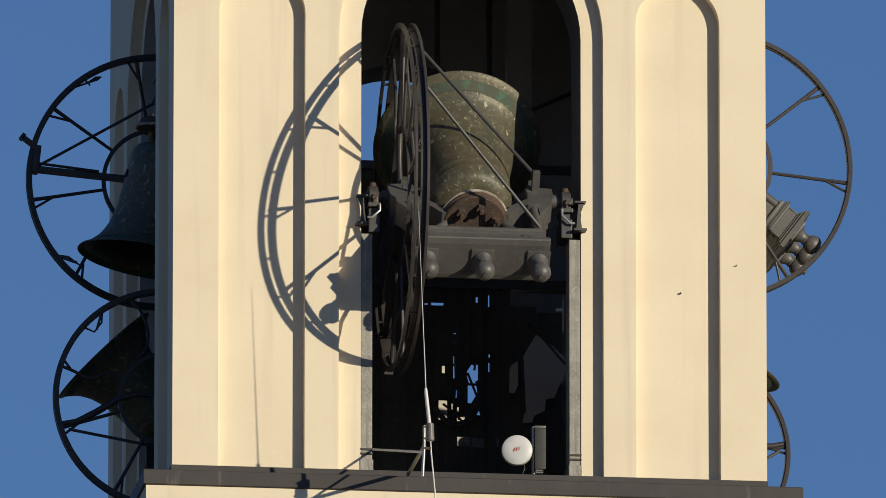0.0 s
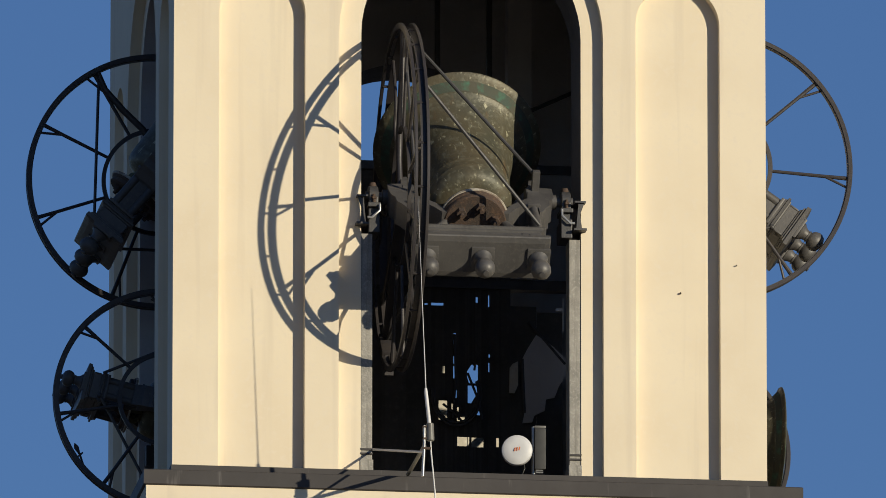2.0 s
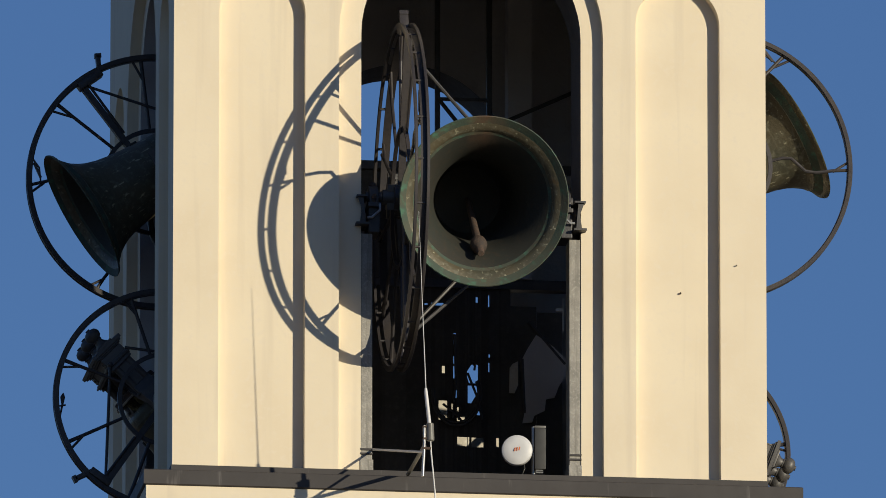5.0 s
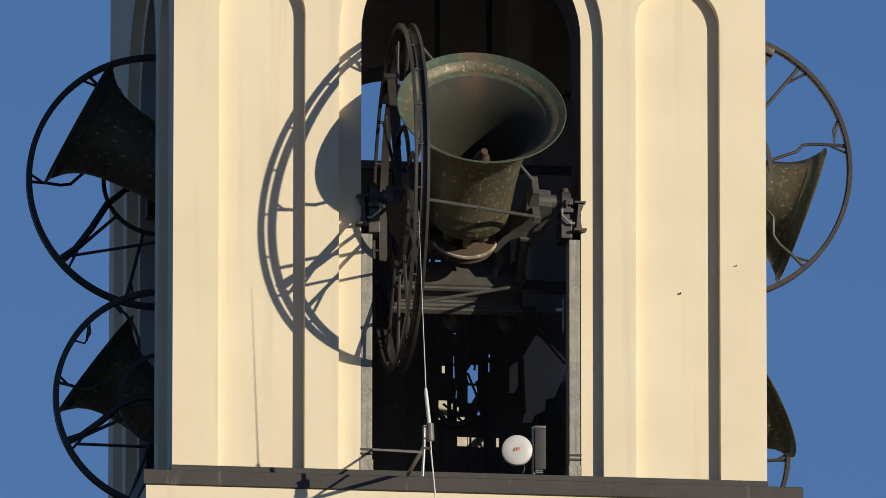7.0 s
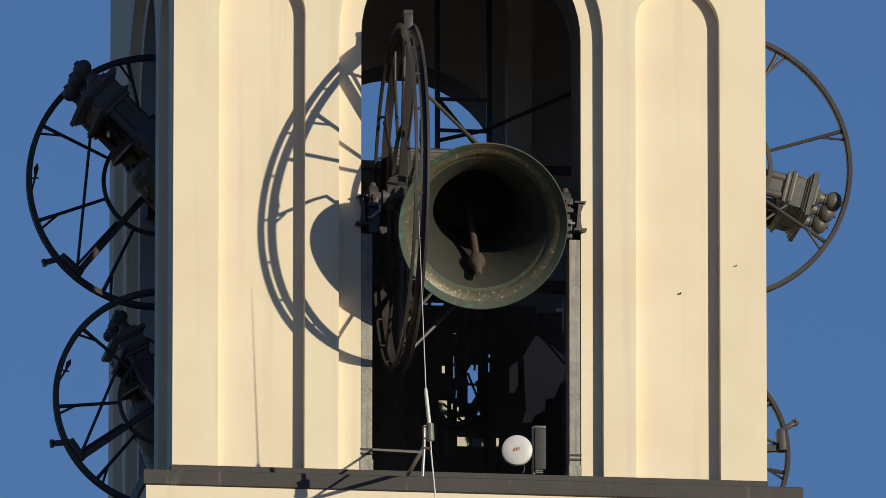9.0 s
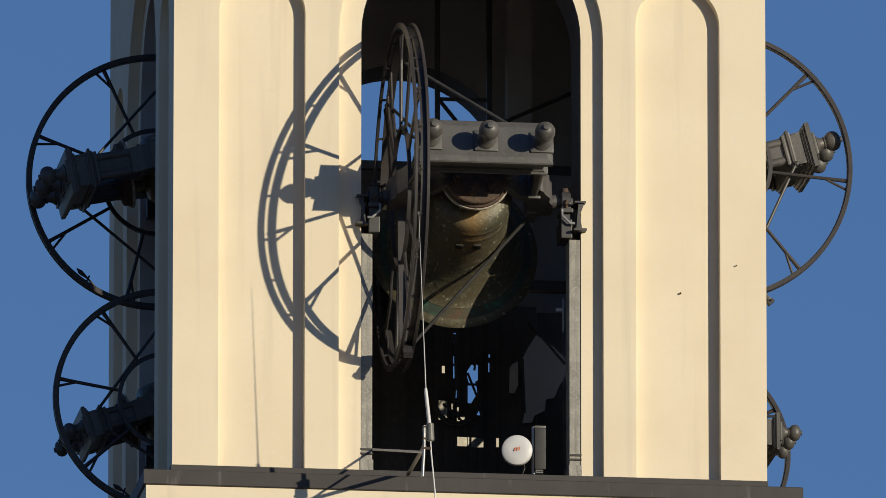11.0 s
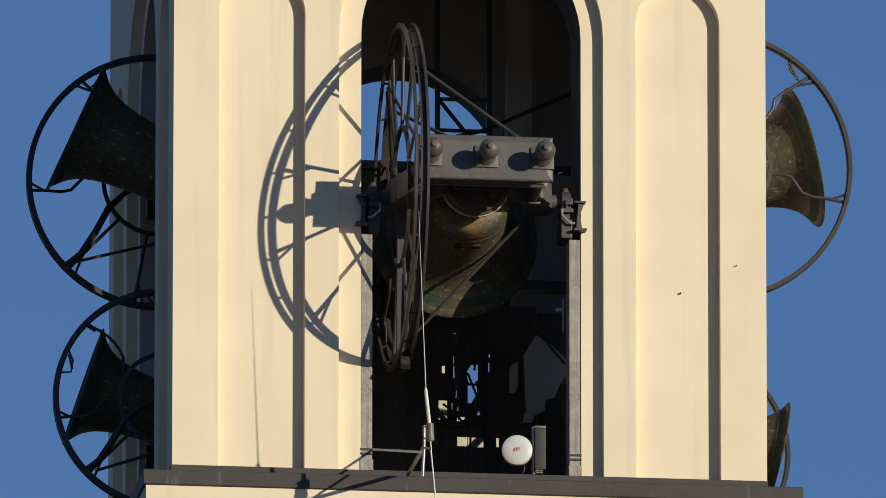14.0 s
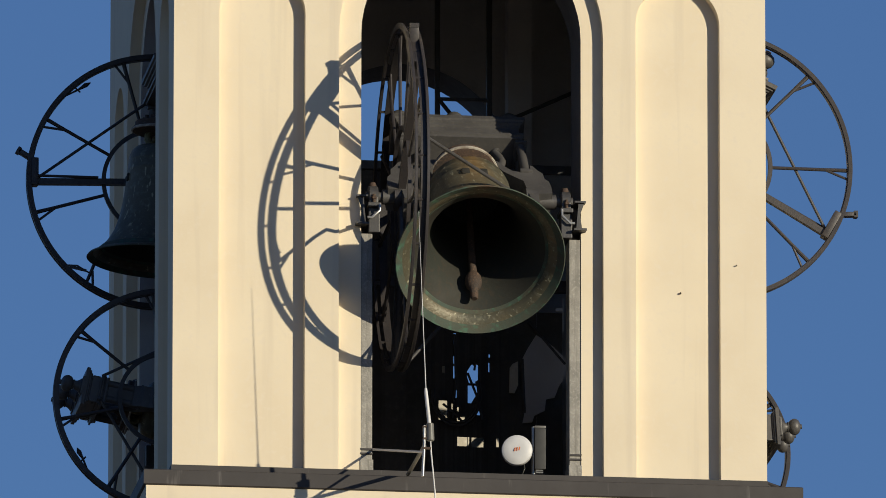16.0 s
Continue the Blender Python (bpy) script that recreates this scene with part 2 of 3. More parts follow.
def wall(name, m, label, drop=0.0, jamb=2):
    bm = bmesh.new()

    def loop(outline, y):
        return [bm.verts.new((x, y, z)) for x, z in outline]

    def edges(vs):
        out = []
        for a, b in zip(vs, vs[1:] + vs[:1]):
            out.append(bm.edges.get((a, b)) or bm.edges.new((a, b)))
        return out

    def fill(*loops):
        bmesh.ops.triangle_fill(bm, use_beauty=True, use_dissolve=False, edges=[e for v in loops for e in edges(v)])

    def strip(a, b):
        for i in range(len(a)):
            j = (i + 1) % len(a)
            bm.faces.new((a[i], a[j], b[j], b[i]))

    rect = [(-HALF, -0.05), (HALF, -0.05), (HALF, WALL_TOP), (-HALF, WALL_TOP)]
    outer = loop(rect, 0)
    holes = []
    for x0, x1, s in PANELS:
        o = arch(x0, x1, -0.01, s)
        a, b = loop(o, 0), loop(o, PANEL_D)
        strip(a, b)
        fill(b)
        holes.append(a)
    o = arch(BAND[0], BAND[1], -0.012, BAND[2])
    a, b = loop(o, 0), loop(o, BAND_D)
    strip(a, b)
    holes.append(a)
    o2 = arch(OPENING[0], OPENING[1], -0.008, OPENING[2] - drop)
    c, d = loop(o2, BAND_D), loop(o2, THICK)
    fill(b, c)
    strip(c, d)
    fill(outer, *holes)
    h = HALF - THICK
    inner = loop([(-h, -0.05), (h, -0.05), (h, WALL_TOP), (-h, WALL_TOP)], THICK)
    fill(inner, d)
    strip(outer, inner)
    ob = part(name, bm, PLASTER)
    ob.data.materials.append(PLASTER_IN)
    # third slot: reveal plaster darkened to stand for shade
    ob.data.materials.append(SHADED_JAMB)
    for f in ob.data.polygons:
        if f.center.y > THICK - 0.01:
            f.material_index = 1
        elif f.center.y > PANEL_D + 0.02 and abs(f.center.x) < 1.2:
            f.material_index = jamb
    ob.matrix_basis = m
    return tagged(ob, label, "wall", kind="structure")


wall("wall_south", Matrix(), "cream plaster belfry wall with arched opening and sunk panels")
wall("wall_west", pose(0, 2, 0, 0, 0, -90) @ pose(0, -2, 0), "cream plaster belfry wall in the shade, arched opening", 0.0, 1)
wall("wall_east", pose(0, 2, 0, 0, 0, 90) @ pose(0, -2, 0), "cream plaster belfry wall with arched opening")
wall("wall_north", pose(0, 2, 0, 0, 0, 180) @ pose(0, -2, 0), "cream plaster belfry wall with arched opening to the sky", 0.10)


def square_ring(bm, profile, cy=2.0):
    """A profile of (half width, z), closed, mitred round the square tower."""
    rings = [[bm.verts.new((sx * w, cy + sy * w, z)) for sx, sy in ((-1, -1), (1, -1), (1, 1), (-1, 1))] for w, z in profile]
    for a, b in zip(rings, rings[1:] + rings[:1]):
        for i in range(4):
            j = (i + 1) % 4
            bm.faces.new((a[i], a[j], b[j], b[i]))
    return bm


bm = square_ring(bmesh.new(), [(1.3, 0.0), (2.006, 0.0), (2.006, -0.074), (2.205, -0.080), (2.212, -0.086), (2.212, -0.178), (2.204, -0.184), (1.3, -0.184)])
tagged(part("trim_ledge", bm, LEAD, smooth=False), "dark lead-clad ledge below the belfry openings", "ledge", kind="structure")
bm = square_ring(bmesh.new(), [(1.5, -0.186), (2.195, -0.186), (2.195, -25.4), (1.5, -25.4)])
tagged(part("wall_shaft", bm, PLASTER, smooth=False), "cream plaster tower shaft below the ledge", "wall", kind="structure")
bm = square_ring(bmesh.new(), [(1.4, 4.30), (2.03, 4.30), (2.05, 4.36), (2.11, 4.38), (2.16, 4.46), (2.22, 4.48), (2.22, 4.60), (1.4, 4.60)])
tagged(part("trim_cornice", bm, PLASTER, smooth=False), "cream plaster cornice above the belfry", "cornice", kind="structure")
tagged(part("ceiling", box(bmesh.new(), (0, 2, 4.7), (3.6, 3.6, 0.2)), PLASTER_IN, smooth=False), "dim plaster belfry ceiling", "ceiling", kind="structure")
tagged(part("floor", box(bmesh.new(), (0, 2, -0.11), (2.9, 2.9, 0.1)), PLASTER_IN, smooth=False), "dim belfry floor of grey screed", "floor", kind="structure")
bm = bmesh.new()
bmesh.ops.create_grid(bm, x_segments=8, y_segments=8, size=2500, matrix=Matrix.Translation((0, 0, -25.4)))
tagged(part("ground", bm, GROUND, smooth=False), "dry open ground at the tower's foot", "ground", kind="structure")


# ---- the bells ----
BELL_H = 0.95


def bell_profile(s, h, r):
    """Outside and inside of a bell, from the head down to the lip, shoulder at z = 0 and lip at z = -h."""
    out = [(0.0, 0.03), (0.30, 0.03), (0.42, 0.012), (0.470, -0.02), (0.490, -0.06), (0.497, -0.10), (0.500, -0.104), (0.500, -0.112), (0.499, -0.115),
           (0.505, -0.19), (0.508, -0.194), (0.508, -0.202), (0.507, -0.206), (0.515, -0.30), (0.530, -0.42), (0.552, -0.54), (0.580, -0.64), (0.618, -0.72),
           (0.622, -0.724), (0.626, -0.736), (0.630, -0.742), (0.675, -0.80), (0.735, -0.86), (0.80, -0.905), (0.812, -0.908), (0.818, -0.92), (0.86, -0.945), (0.93, -0.972),
           (0.985, -0.985), (1.0, -1.0)]
    ins = [(0.99, -1.005), (0.955, -0.988), (0.88, -0.948), (0.78, -0.895), (0.69, -0.84), (0.605, -0.76), (0.555, -0.68), (0.515, -0.58), (0.485, -0.46), (0.468, -0.30), (0.45, -0.14), (0.39, -0.06), (0.0, -0.04)]
    return [(a * r, b * h) for a, b in out], [(a * r, b * h) for a, b in ins]


def ball_finial(bm, x, z, s):
    """A foot plate, a turned neck and a ball with a nub, as one turned piece."""
    box(bm, (x, 0, z + 0.012 * s), (0.155 * s, 0.15 * s, 0.026 * s), bevel=0.004 * s)
    for q in (-1, 1):
        box(bm, (x + q * 0.062 * s, 0, z + 0.002 * s), (0.026 * s, 0.155 * s, 0.02 * s))
    revolve(bm, [(0, 0.02), (0.060, 0.022), (0.062, 0.024), (0.064, 0.034), (0.050, 0.052), (0.040, 0.074), (0.036, 0.098), (0.043, 0.102), (0.043, 0.111),
                 (0.036, 0.116), (0.046, 0.124), (0.060, 0.143), (0.068, 0.172), (0.066, 0.200), (0.053, 0.228), (0.032, 0.243), (0.020, 0.247), (0.020, 0.262), (0, 0.265)],
            20, Matrix.Translation((x, 0, z)) @ Matrix.Scale(s, 4))


def courses(bm, rings):
    """One closed block from rectangles (half width, half depth, z), bottom to top."""
    loops = [[bm.verts.new((sx * w, sy * dd, z)) for sx, sy in ((-1, -1), (1, -1), (1, 1), (-1, 1))] for w, dd, z in rings]
    bm.faces.new(loops[0])
    bm.faces.new(loops[-1])
    for a, c in zip(loops, loops[1:]):
        for k in range(4):
            bm.faces.new((a[k], a[(k + 1) % 4], c[(k + 1) % 4], c[k]))
    return bm


def swinging_bell(base, s, wheel_r, wheel_x, mouth_r, label, turned=5.0, head=(1.08, 1.25, 0.93), group="belfry bells", back=(292, -70), spike=None, guard=20, spokes=(61, 106, 151.5, 202.5, 247)):
    """A bell on its iron headstock with its rope wheel. Axle along local x, bell down at rest; s scales the castings."""
    top = thing("swinging_bell", label, "bell", group, base)
    # the bell itself: the shoulder stands a little above the axle
    out, ins = bell_profile(s, BELL_H * s, mouth_r)
    up = Matrix.Translation((0, 0, 0.14 * s))
    bm = revolve(bmesh.new(), out, 64, up)
    body = part("bell_body", bm, BRONZE, top, "bronze bell body with moulding rings and pale weather runs")
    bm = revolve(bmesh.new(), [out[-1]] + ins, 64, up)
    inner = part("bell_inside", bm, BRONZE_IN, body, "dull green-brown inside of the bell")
    inner.data.materials.append(VERDIGRIS)
    for f in inner.data.polygons:
        if f.center.z < (0.14 - BELL_H * 0.915) * s:
            f.material_index = 1
    for x in (-0.058, 0.062):
        r = 0.512 * mouth_r
        bm = box(bmesh.new(), (x * s, -math.sqrt(r * r - (x * s) ** 2) - 0.002, -0.125 * s), (0.055 * s, 0.02 * s, 0.065 * s), bevel=0.008 * s)
        part("relief_plaque", bm, BRONZE_IN, body, "small dark cast relief")
    # canons: six loops between head and plate
    for i in range(6):
        a = math.pi * (i + 0.5) / 3
        c, q = math.cos(a), math.sin(a)
        bm = tube(bmesh.new(), [((0.06 + d) * c * s, (0.06 + d) * q * s, z * s) for d, z in
                                ((0.02, 0.17), (0.065, 0.19), (0.09, 0.225), (0.09, 0.265), (0.07, 0.295), (0.03, 0.305))],
                  [0.022 * s, 0.026 * s, 0.028 * s, 0.028 * s, 0.026 * s, 0.022 * s], 8)
        part("canon", bm, PATINA, body, "pale weathered crown loop")
    before = set(top.children)
    # crown plate with nuts
    bm = revolve(bmesh.new(), [(0, 0.30), (0.205, 0.30), (0.222, 0.305), (0.226, 0.325), (0.222, 0.345), (0.212, 0.352), (0.212, 0.385), (0.205, 0.392), (0, 0.392)], 36, Matrix.Scale(s, 4))
    part("crown_plate", bm, RUST, top, "rust-brown round crown plate")
    bm = revolve(bmesh.new(), [(0.218, 0.306), (0.231, 0.309), (0.234, 0.318), (0.231, 0.330), (0.218, 0.334)], 40, Matrix.Scale(s, 4), True)
    part("plate_edge", bm, CRUST, top, "pale crusted edge of the crown plate")
    for i in range(6):
        a = math.pi * i / 3 + 0.3
        x, y = 0.135 * s * math.cos(a), 0.135 * s * math.sin(a)
        bm = tube(bmesh.new(), [(x, y, 0.39 * s), (x, y, 0.465 * s)], 0.014 * s, 8)
        revolve(bm, [(0, 0.392 * s), (0.034 * s, 0.392 * s), (0.034 * s, 0.435 * s), (0, 0.435 * s)], 6, Matrix.Translation((x, y, 0)))
        part("bolt", bm, RUST, top)
    # beam with cornice mouldings, a mesh of stacked courses
    L = 0.43 * s
    bm = courses(bmesh.new(), [((L + w) * 1.0, dd * s, z * s) for w, dd, z in (
        (-0.012 * s, 0.115, 0.655), (-0.010 * s, 0.117, 0.672), (0.0, 0.132, 0.677), (0.002 * s, 0.134, 0.696), (-0.016 * s, 0.118, 0.703), (-0.018 * s, 0.116, 0.713),
        (-0.030 * s, 0.102, 0.718), (-0.030 * s, 0.102, 0.806), (-0.018 * s, 0.116, 0.811), (-0.016 * s, 0.118, 0.824), (0.0, 0.136, 0.830), (0.0, 0.138, 0.844),
        (0.018 * s, 0.152, 0.850), (0.020 * s, 0.154, 0.884), (0.012 * s, 0.146, 0.890), (-0.02 * s, 0.11, 0.898))])
    part("headstock_beam", bm, CASTING, top, "grey cast-iron beam with moulded courses", smooth=False)
    for sx in (-1, 1):
        for sy in (-1, 1):
            bm = box(bmesh.new(), (sx * (L - 0.09 * s), sy * 0.102 * s, 0.762 * s), (0.13 * s, 0.012 * s, 0.08 * s), bevel=0.004 * s)
            box(bm, (sx * (L - 0.09 * s), sy * 0.108 * s, 0.762 * s), (0.026 * s, 0.014 * s, 0.026 * s))
            part("end_panel", bm, CASTING, top)
    for x in (-0.375, 0, 0.375):
        bm = bmesh.new()
        ball_finial(bm, x * s, 0.888 * s, s)
        part("ball_finial", bm, CASTING, top, "grey iron ball on a turned neck")
    # arms: outer column, bracket and boss, and the curved inner arm, on either side
    for sx in (-1, 1):
        bm = bmesh.new()
        for sy in (-1, 1):
            tube(bm, [(sx * 0.405 * s, sy * 0.062 * s, 0.655 * s), (sx * 0.405 * s, sy * 0.062 * s, 0.24 * s)], 0.030 * s, 12)
        box(bm, (sx * 0.405 * s, 0, 0.45 * s), (0.030 * s, 0.13 * s, 0.42 * s))
        for z in (0.64, 0.255):
            box(bm, (sx * 0.405 * s, 0, z * s), (0.085 * s, 0.21 * s, 0.03 * s), bevel=0.008 * s)
        part("column", bm, CASTING, top)
        bm = bmesh.new()
        o = [(0.36, 0.25), (0.435, 0.25), (0.437, 0.345), (0.455, 0.335), (0.485, 0.275), (0.515, 0.235), (0.52, 0.165), (0.545, 0.13), (0.555, 0.06), (0.555, -0.03), (0.462, -0.04), (0.455, -0.15),
             (0.412, -0.15), (0.395, -0.04), (0.375, 0.13), (0.31, 0.19), (0.25, 0.25), (0.215, 0.31), (0.19, 0.32), (0.19, 0.385), (0.225, 0.385), (0.265, 0.32), (0.31, 0.265)]
        slab(bm, [(sx * x * s, z * s) for x, z in o], -0.085 * s, 0.085 * s)
        part("bracket", bm, CASTING, top, smooth=False)
        bm = revolve(bmesh.new(), [(0, 0.38), (0.090, 0.38), (0.090, 0.455), (0.050, 0.46), (0.050, 0.585), (0.034, 0.59), (0.034, 0.70), (0, 0.70)], 24,
                     Matrix.Rotation(sx * math.pi / 2, 4, 'Y') @ Matrix.Scale(s, 4))
        part("trunnion", bm, CASTING, top)
        pts = [(0.205, 0.385), (0.222, 0.42), (0.262, 0.47), (0.275, 0.53), (0.262, 0.59), (0.235, 0.64), (0.25, 0.66)]
        bm = tube(bmesh.new(), [(sx * x * s, 0, z * s) for x, z in pts], [0.034 * s, 0.03 * s, 0.028 * s, 0.028 * s, 0.028 * s, 0.03 * s, 0.04 * s], 12)
        part("curved_arm", bm, CASTING, top)
    fit = Matrix.Diagonal((*head, 1))
    for ob in set(top.children) - before:
        ob.data.transform(fit)
    # clapper, hung inside
    bm = tube(bmesh.new(), [(0, 0, 0), (0, 0, -0.60 * s), (0, 0, -0.66 * s)], [0.020 * s, 0.026 * s, 0.028 * s], 12)
    revolve(bm, [(0, -0.64), (0.034, -0.65), (0.052, -0.68), (0.058, -0.72), (0.050, -0.76), (0.030, -0.785), (0.026, -0.85), (0.020, -0.86), (0, -0.86)], 20, Matrix.Scale(s, 4))
    clap = part("clapper", bm, RUST, top, "rust-brown iron clapper")
    clap.matrix_basis = Matrix.Translation((0, 0, 0.06 * s))
    # rope wheel: two rims with spacers, forked spokes on an inner ring
    side = 1 if wheel_x > 0 else -1
    turn = Matrix.Rotation(math.pi / 2, 4, 'Y')
    bm = revolve(bmesh.new(), [(0.036, -0.05), (0.085, -0.05), (0.085, 0.05), (0.036, 0.05)], 20, Matrix.Translation((wheel_x, 0, 0)) @ turn, True)
    part("wheel_hub", bm, WHEEL_IRON, top)
    R, gap, deep = (wheel_r, 0.040, 0.038) if s >= 1 else (wheel_r, 0.022, 0.033 if spike else 0.028)

    def at(deg, r, dx=0.0):
        """A place on the wheel: degrees from the mouth's way towards the outside."""
        a = radians(deg + turned)
        return Vector((wheel_x + dx, -r * math.sin(a), -r * math.cos(a)))

    E = R - deep + 0.004                # where spokes and stays meet the rim
    for dx in (-gap, gap):
        bm = revolve(bmesh.new(), [(R - deep, -0.009), (R - 0.004, -0.011), (R, -0.008), (R, 0.008), (R - 0.004, 0.011), (R - deep, 0.009)], 120, Matrix.Translation((wheel_x + dx, 0, 0)) @ turn, True)
        part("rim", bm, WHEEL_IRON, top, "thin dark iron wheel rim")
    lo, hi = (0.006, gap) if s >= 1 else (gap, gap)
    bm = revolve(bmesh.new(), [(R - deep - 0.006, -lo), (R - deep + 0.007, -lo), (R - deep + 0.007, hi), (R - deep - 0.006, hi)], 120, Matrix.Translation((wheel_x, 0, 0)) @ turn, True)
    part("rope_seat", bm, WHEEL_IRON, top)
    for k in range(24 if s >= 1 else 0):
        a = 15 * k + 5
        part("spacer", tube(bmesh.new(), [at(a, R - 0.034, -gap), at(a, R - 0.034, gap)], 0.009, 6), WHEEL_IRON, top)
    bm = revolve(bmesh.new(), [(0.39 * R, -0.012), (0.39 * R + 0.028, -0.012), (0.39 * R + 0.028, 0.012), (0.39 * R, 0.012)], 64, Matrix.Translation((wheel_x, 0, 0)) @ turn, True)
    part("inner_ring", bm, WHEEL_IRON, top)
    for deg in spokes + back[:1]:
        bm = bmesh.new()
        tube(bm, [at(deg, 0.40 * R), at(deg, 0.82 * R), at(deg, E)], [0.0115, 0.0125, 0.015], 8)
        tube(bm, [at(deg, 0.80 * R), at(deg - 4.0, E)], 0.009, 8)
        part("spoke", bm, WHEEL_IRON, top)
    # the rope's anchor: a broad bar and a shoe with a horn that stands out past the rim
    bm = bar(bmesh.new(), at(74, 0.08), at(75.5, R - 0.07), 0.042, 0.05)
    part("anchor_bar", bm, WHEEL_IRON, top, "broad flat iron bar")
    bm = bmesh.new()
    bar(bm, at(73.5, R - 0.055), at(86.5, R - 0.045), 0.05, 0.10, bevel=0.008)
    bar(bm, at(85.5, R - 0.05), at(88.5, R + 0.075), 0.032, 0.06, bevel=0.006)
    bar(bm, at(88.2, R + 0.06), at(88.7, R + 0.085), 0.045, 0.06)
    part("rope_shoe", bm, WHEEL_IRON, top, "iron shoe that holds the rope's end")
    part("anchor_rod", tube(bmesh.new(), [at(79, 0.45 * R, 0.03), at(78, R - 0.05, 0.03)], 0.010, 8), WHEEL_IRON, top)
    if back:
        b = back[0]
        pts = [at(b + 2, E), at(b + 1, 0.82 * R), at(b + 5, 0.62 * R), at(b + 16, 0.42 * R), at(b + 26, 0.25 * R), at(b + 33, 0.08)]
        part("curved_bar", tube(bmesh.new(), pts, [0.018, 0.022, 0.024, 0.024, 0.02, 0.02], 10), WHEEL_IRON, top)
    if spike:
        part("spike", tube(bmesh.new(), [at(spike - 8, E), at(spike, R - 0.062), at(spike + 4, R - 0.066), at(spike + 6.5, R - 0.07)], [0.005, 0.008, 0.017, 0.003], 8), WHEEL_IRON, top, "pointed iron spike beside the rim")
        part("spike_link", tube(bmesh.new(), [at(spike - 1, E), at(spike - 0.5, R - 0.085)], 0.0065, 6), WHEEL_IRON, top)
    part("guard", tube(bmesh.new(), [at(guard, E), at(guard + 2, R - 0.10), at(guard + 9, R - 0.085), at(guard + 13, E)], 0.007, 6), WHEEL_IRON, top)
    part("striker", bar(bmesh.new(), at(guard + 4, R - 0.10), at(guard + 11, R - 0.045), 0.016, 0.02), WHEEL_IRON, top)
    # stays: bent bars from the inner ring past the lip to the rim, and rods from the beam to the rim
    for q in (-1, 1):
        if s < 0.75 and q > 0:
            pts = [at(20, E), at(23, 0.84 * R), at(24.3, 0.75 * R), at(24.6, 0.68 * R), at(24, 0.60 * R), at(21, 0.52 * R), at(14, 0.46 * R), at(4, 0.44 * R)]
            part("lip_stay", tube(bmesh.new(), pts, 0.0105, 8), WHEEL_IRON, top)
            part("stay_sleeve", tube(bmesh.new(), [at(20, R - 0.02), at(21.5, R - 0.10)], 0.017, 8), WHEEL_IRON, top)
            continue
        bend = ((0.40, 23), (0.50, 21), (0.56, 22), (0.60, 26), (0.66, 31), (0.74, 31.5), (0.86, 30)) if q < 0 else ((0.40, 26), (0.54, 29.5), (0.606, 30.5), (0.665, 34), (0.75, 33), (0.86, 31))
        pts = [at(q * a - turned, k * R) for k, a in bend] + [at(q * 29.5 - turned, E)]
        part("lip_stay", tube(bmesh.new(), pts, 0.0115, 8), WHEEL_IRON, top)
        part("lip_fork", tube(bmesh.new(), [at(q * 30.5 - turned, 0.86 * R), at(q * 26 - turned, E)], 0.009, 8), WHEEL_IRON, top)
    rod = -0.36 if s >= 1 else wheel_x * 0.9
    bm = tube(bmesh.new(), [Vector((rod, -0.12 * s, 0.70 * s * head[2])), at(77, R - 0.07)], 0.0105, 8)
    revolve(bm, [(0, -0.02), (0.016, -0.014), (0.021, 0), (0.016, 0.014), (0, 0.02)], 12, Matrix.Translation((rod, -0.125 * s, 0.70 * s * head[2])))
    part("anchor_stay", bm, IRON, top)
    for deg in back[1:]:
        part("anchor_stay", tube(bmesh.new(), [Vector((wheel_x * 0.9, 0.11 * s, 0.72 * s * head[2])), at(deg, R - 0.07)], 0.0105, 8), IRON, top)
    for (x, y, z), deg, reach in () if s < 1 else (((0.44, -0.03, -0.13), 50, R - 0.04), ((0.44, 0.18, -0.02), -50, R - 0.04), ((0.40, 0.125, 0.64), -97, 0.95)):
        part("stay", tube(bmesh.new(), [(-side * x * s * head[0], y * s, z * s * head[2]), at(deg - turned, reach, -side * 0.045)], 0.0125, 8), IRON, top)
    if s >= 1:
        part("stay_ear", bar(bmesh.new(), (-side * 0.44 * s, 0.07 * s, 0.0), (-side * 0.44 * s, 0.22 * s, -0.02 * s), 0.05 * s, 0.05 * s, bevel=0.004), CASTING, top, smooth=False)
    return top, clap


AX_Y = 0.15
FRONT = pose(0.01, AX_Y, 1.91)
LEFT_UP = pose(-1.848, 2.0, 2.517, 0, 0, -90)
LEFT_LOW = pose(-1.872, 2.0, 0.806, 0, 0, -90)
RIGHT_UP = pose(1.884, 2.0, 2.549, 0, 0, 90)
RIGHT_LOW = pose(1.804, 2.0, 0.728, 0, 0, 90)
front_bell, front_clapper = swinging_bell(FRONT, 1.0, 1.17, -0.46, 0.57, "large weathered bronze bell on a grey iron headstock", 9.0, (1, 1, 1),
                                         spokes=(56, 96, 127, 157, 186.5, 217, 248, 281))
left_up_bell, left_up_clapper = swinging_bell(LEFT_UP, 0.814, 0.894, -0.42, 0.475, "dark bronze bell in the shaded opening, upper of two", 9.0, (1.08, 1.25, 0.965), back=(281, -78), spike=127)
left_low_bell, left_low_clapper = swinging_bell(LEFT_LOW, 0.67, 0.764, 0.42, 0.42, "dark bronze bell in the shaded opening, lower of two", spike=127, guard=-10)
right_up_bell, right_up_clapper = swinging_bell(RIGHT_UP, 0.86, 0.945, -0.42, 0.49, "sunlit bronze bell in the side opening, upper of two", 8.5, (1.02, 1.18, 0.93), back=())
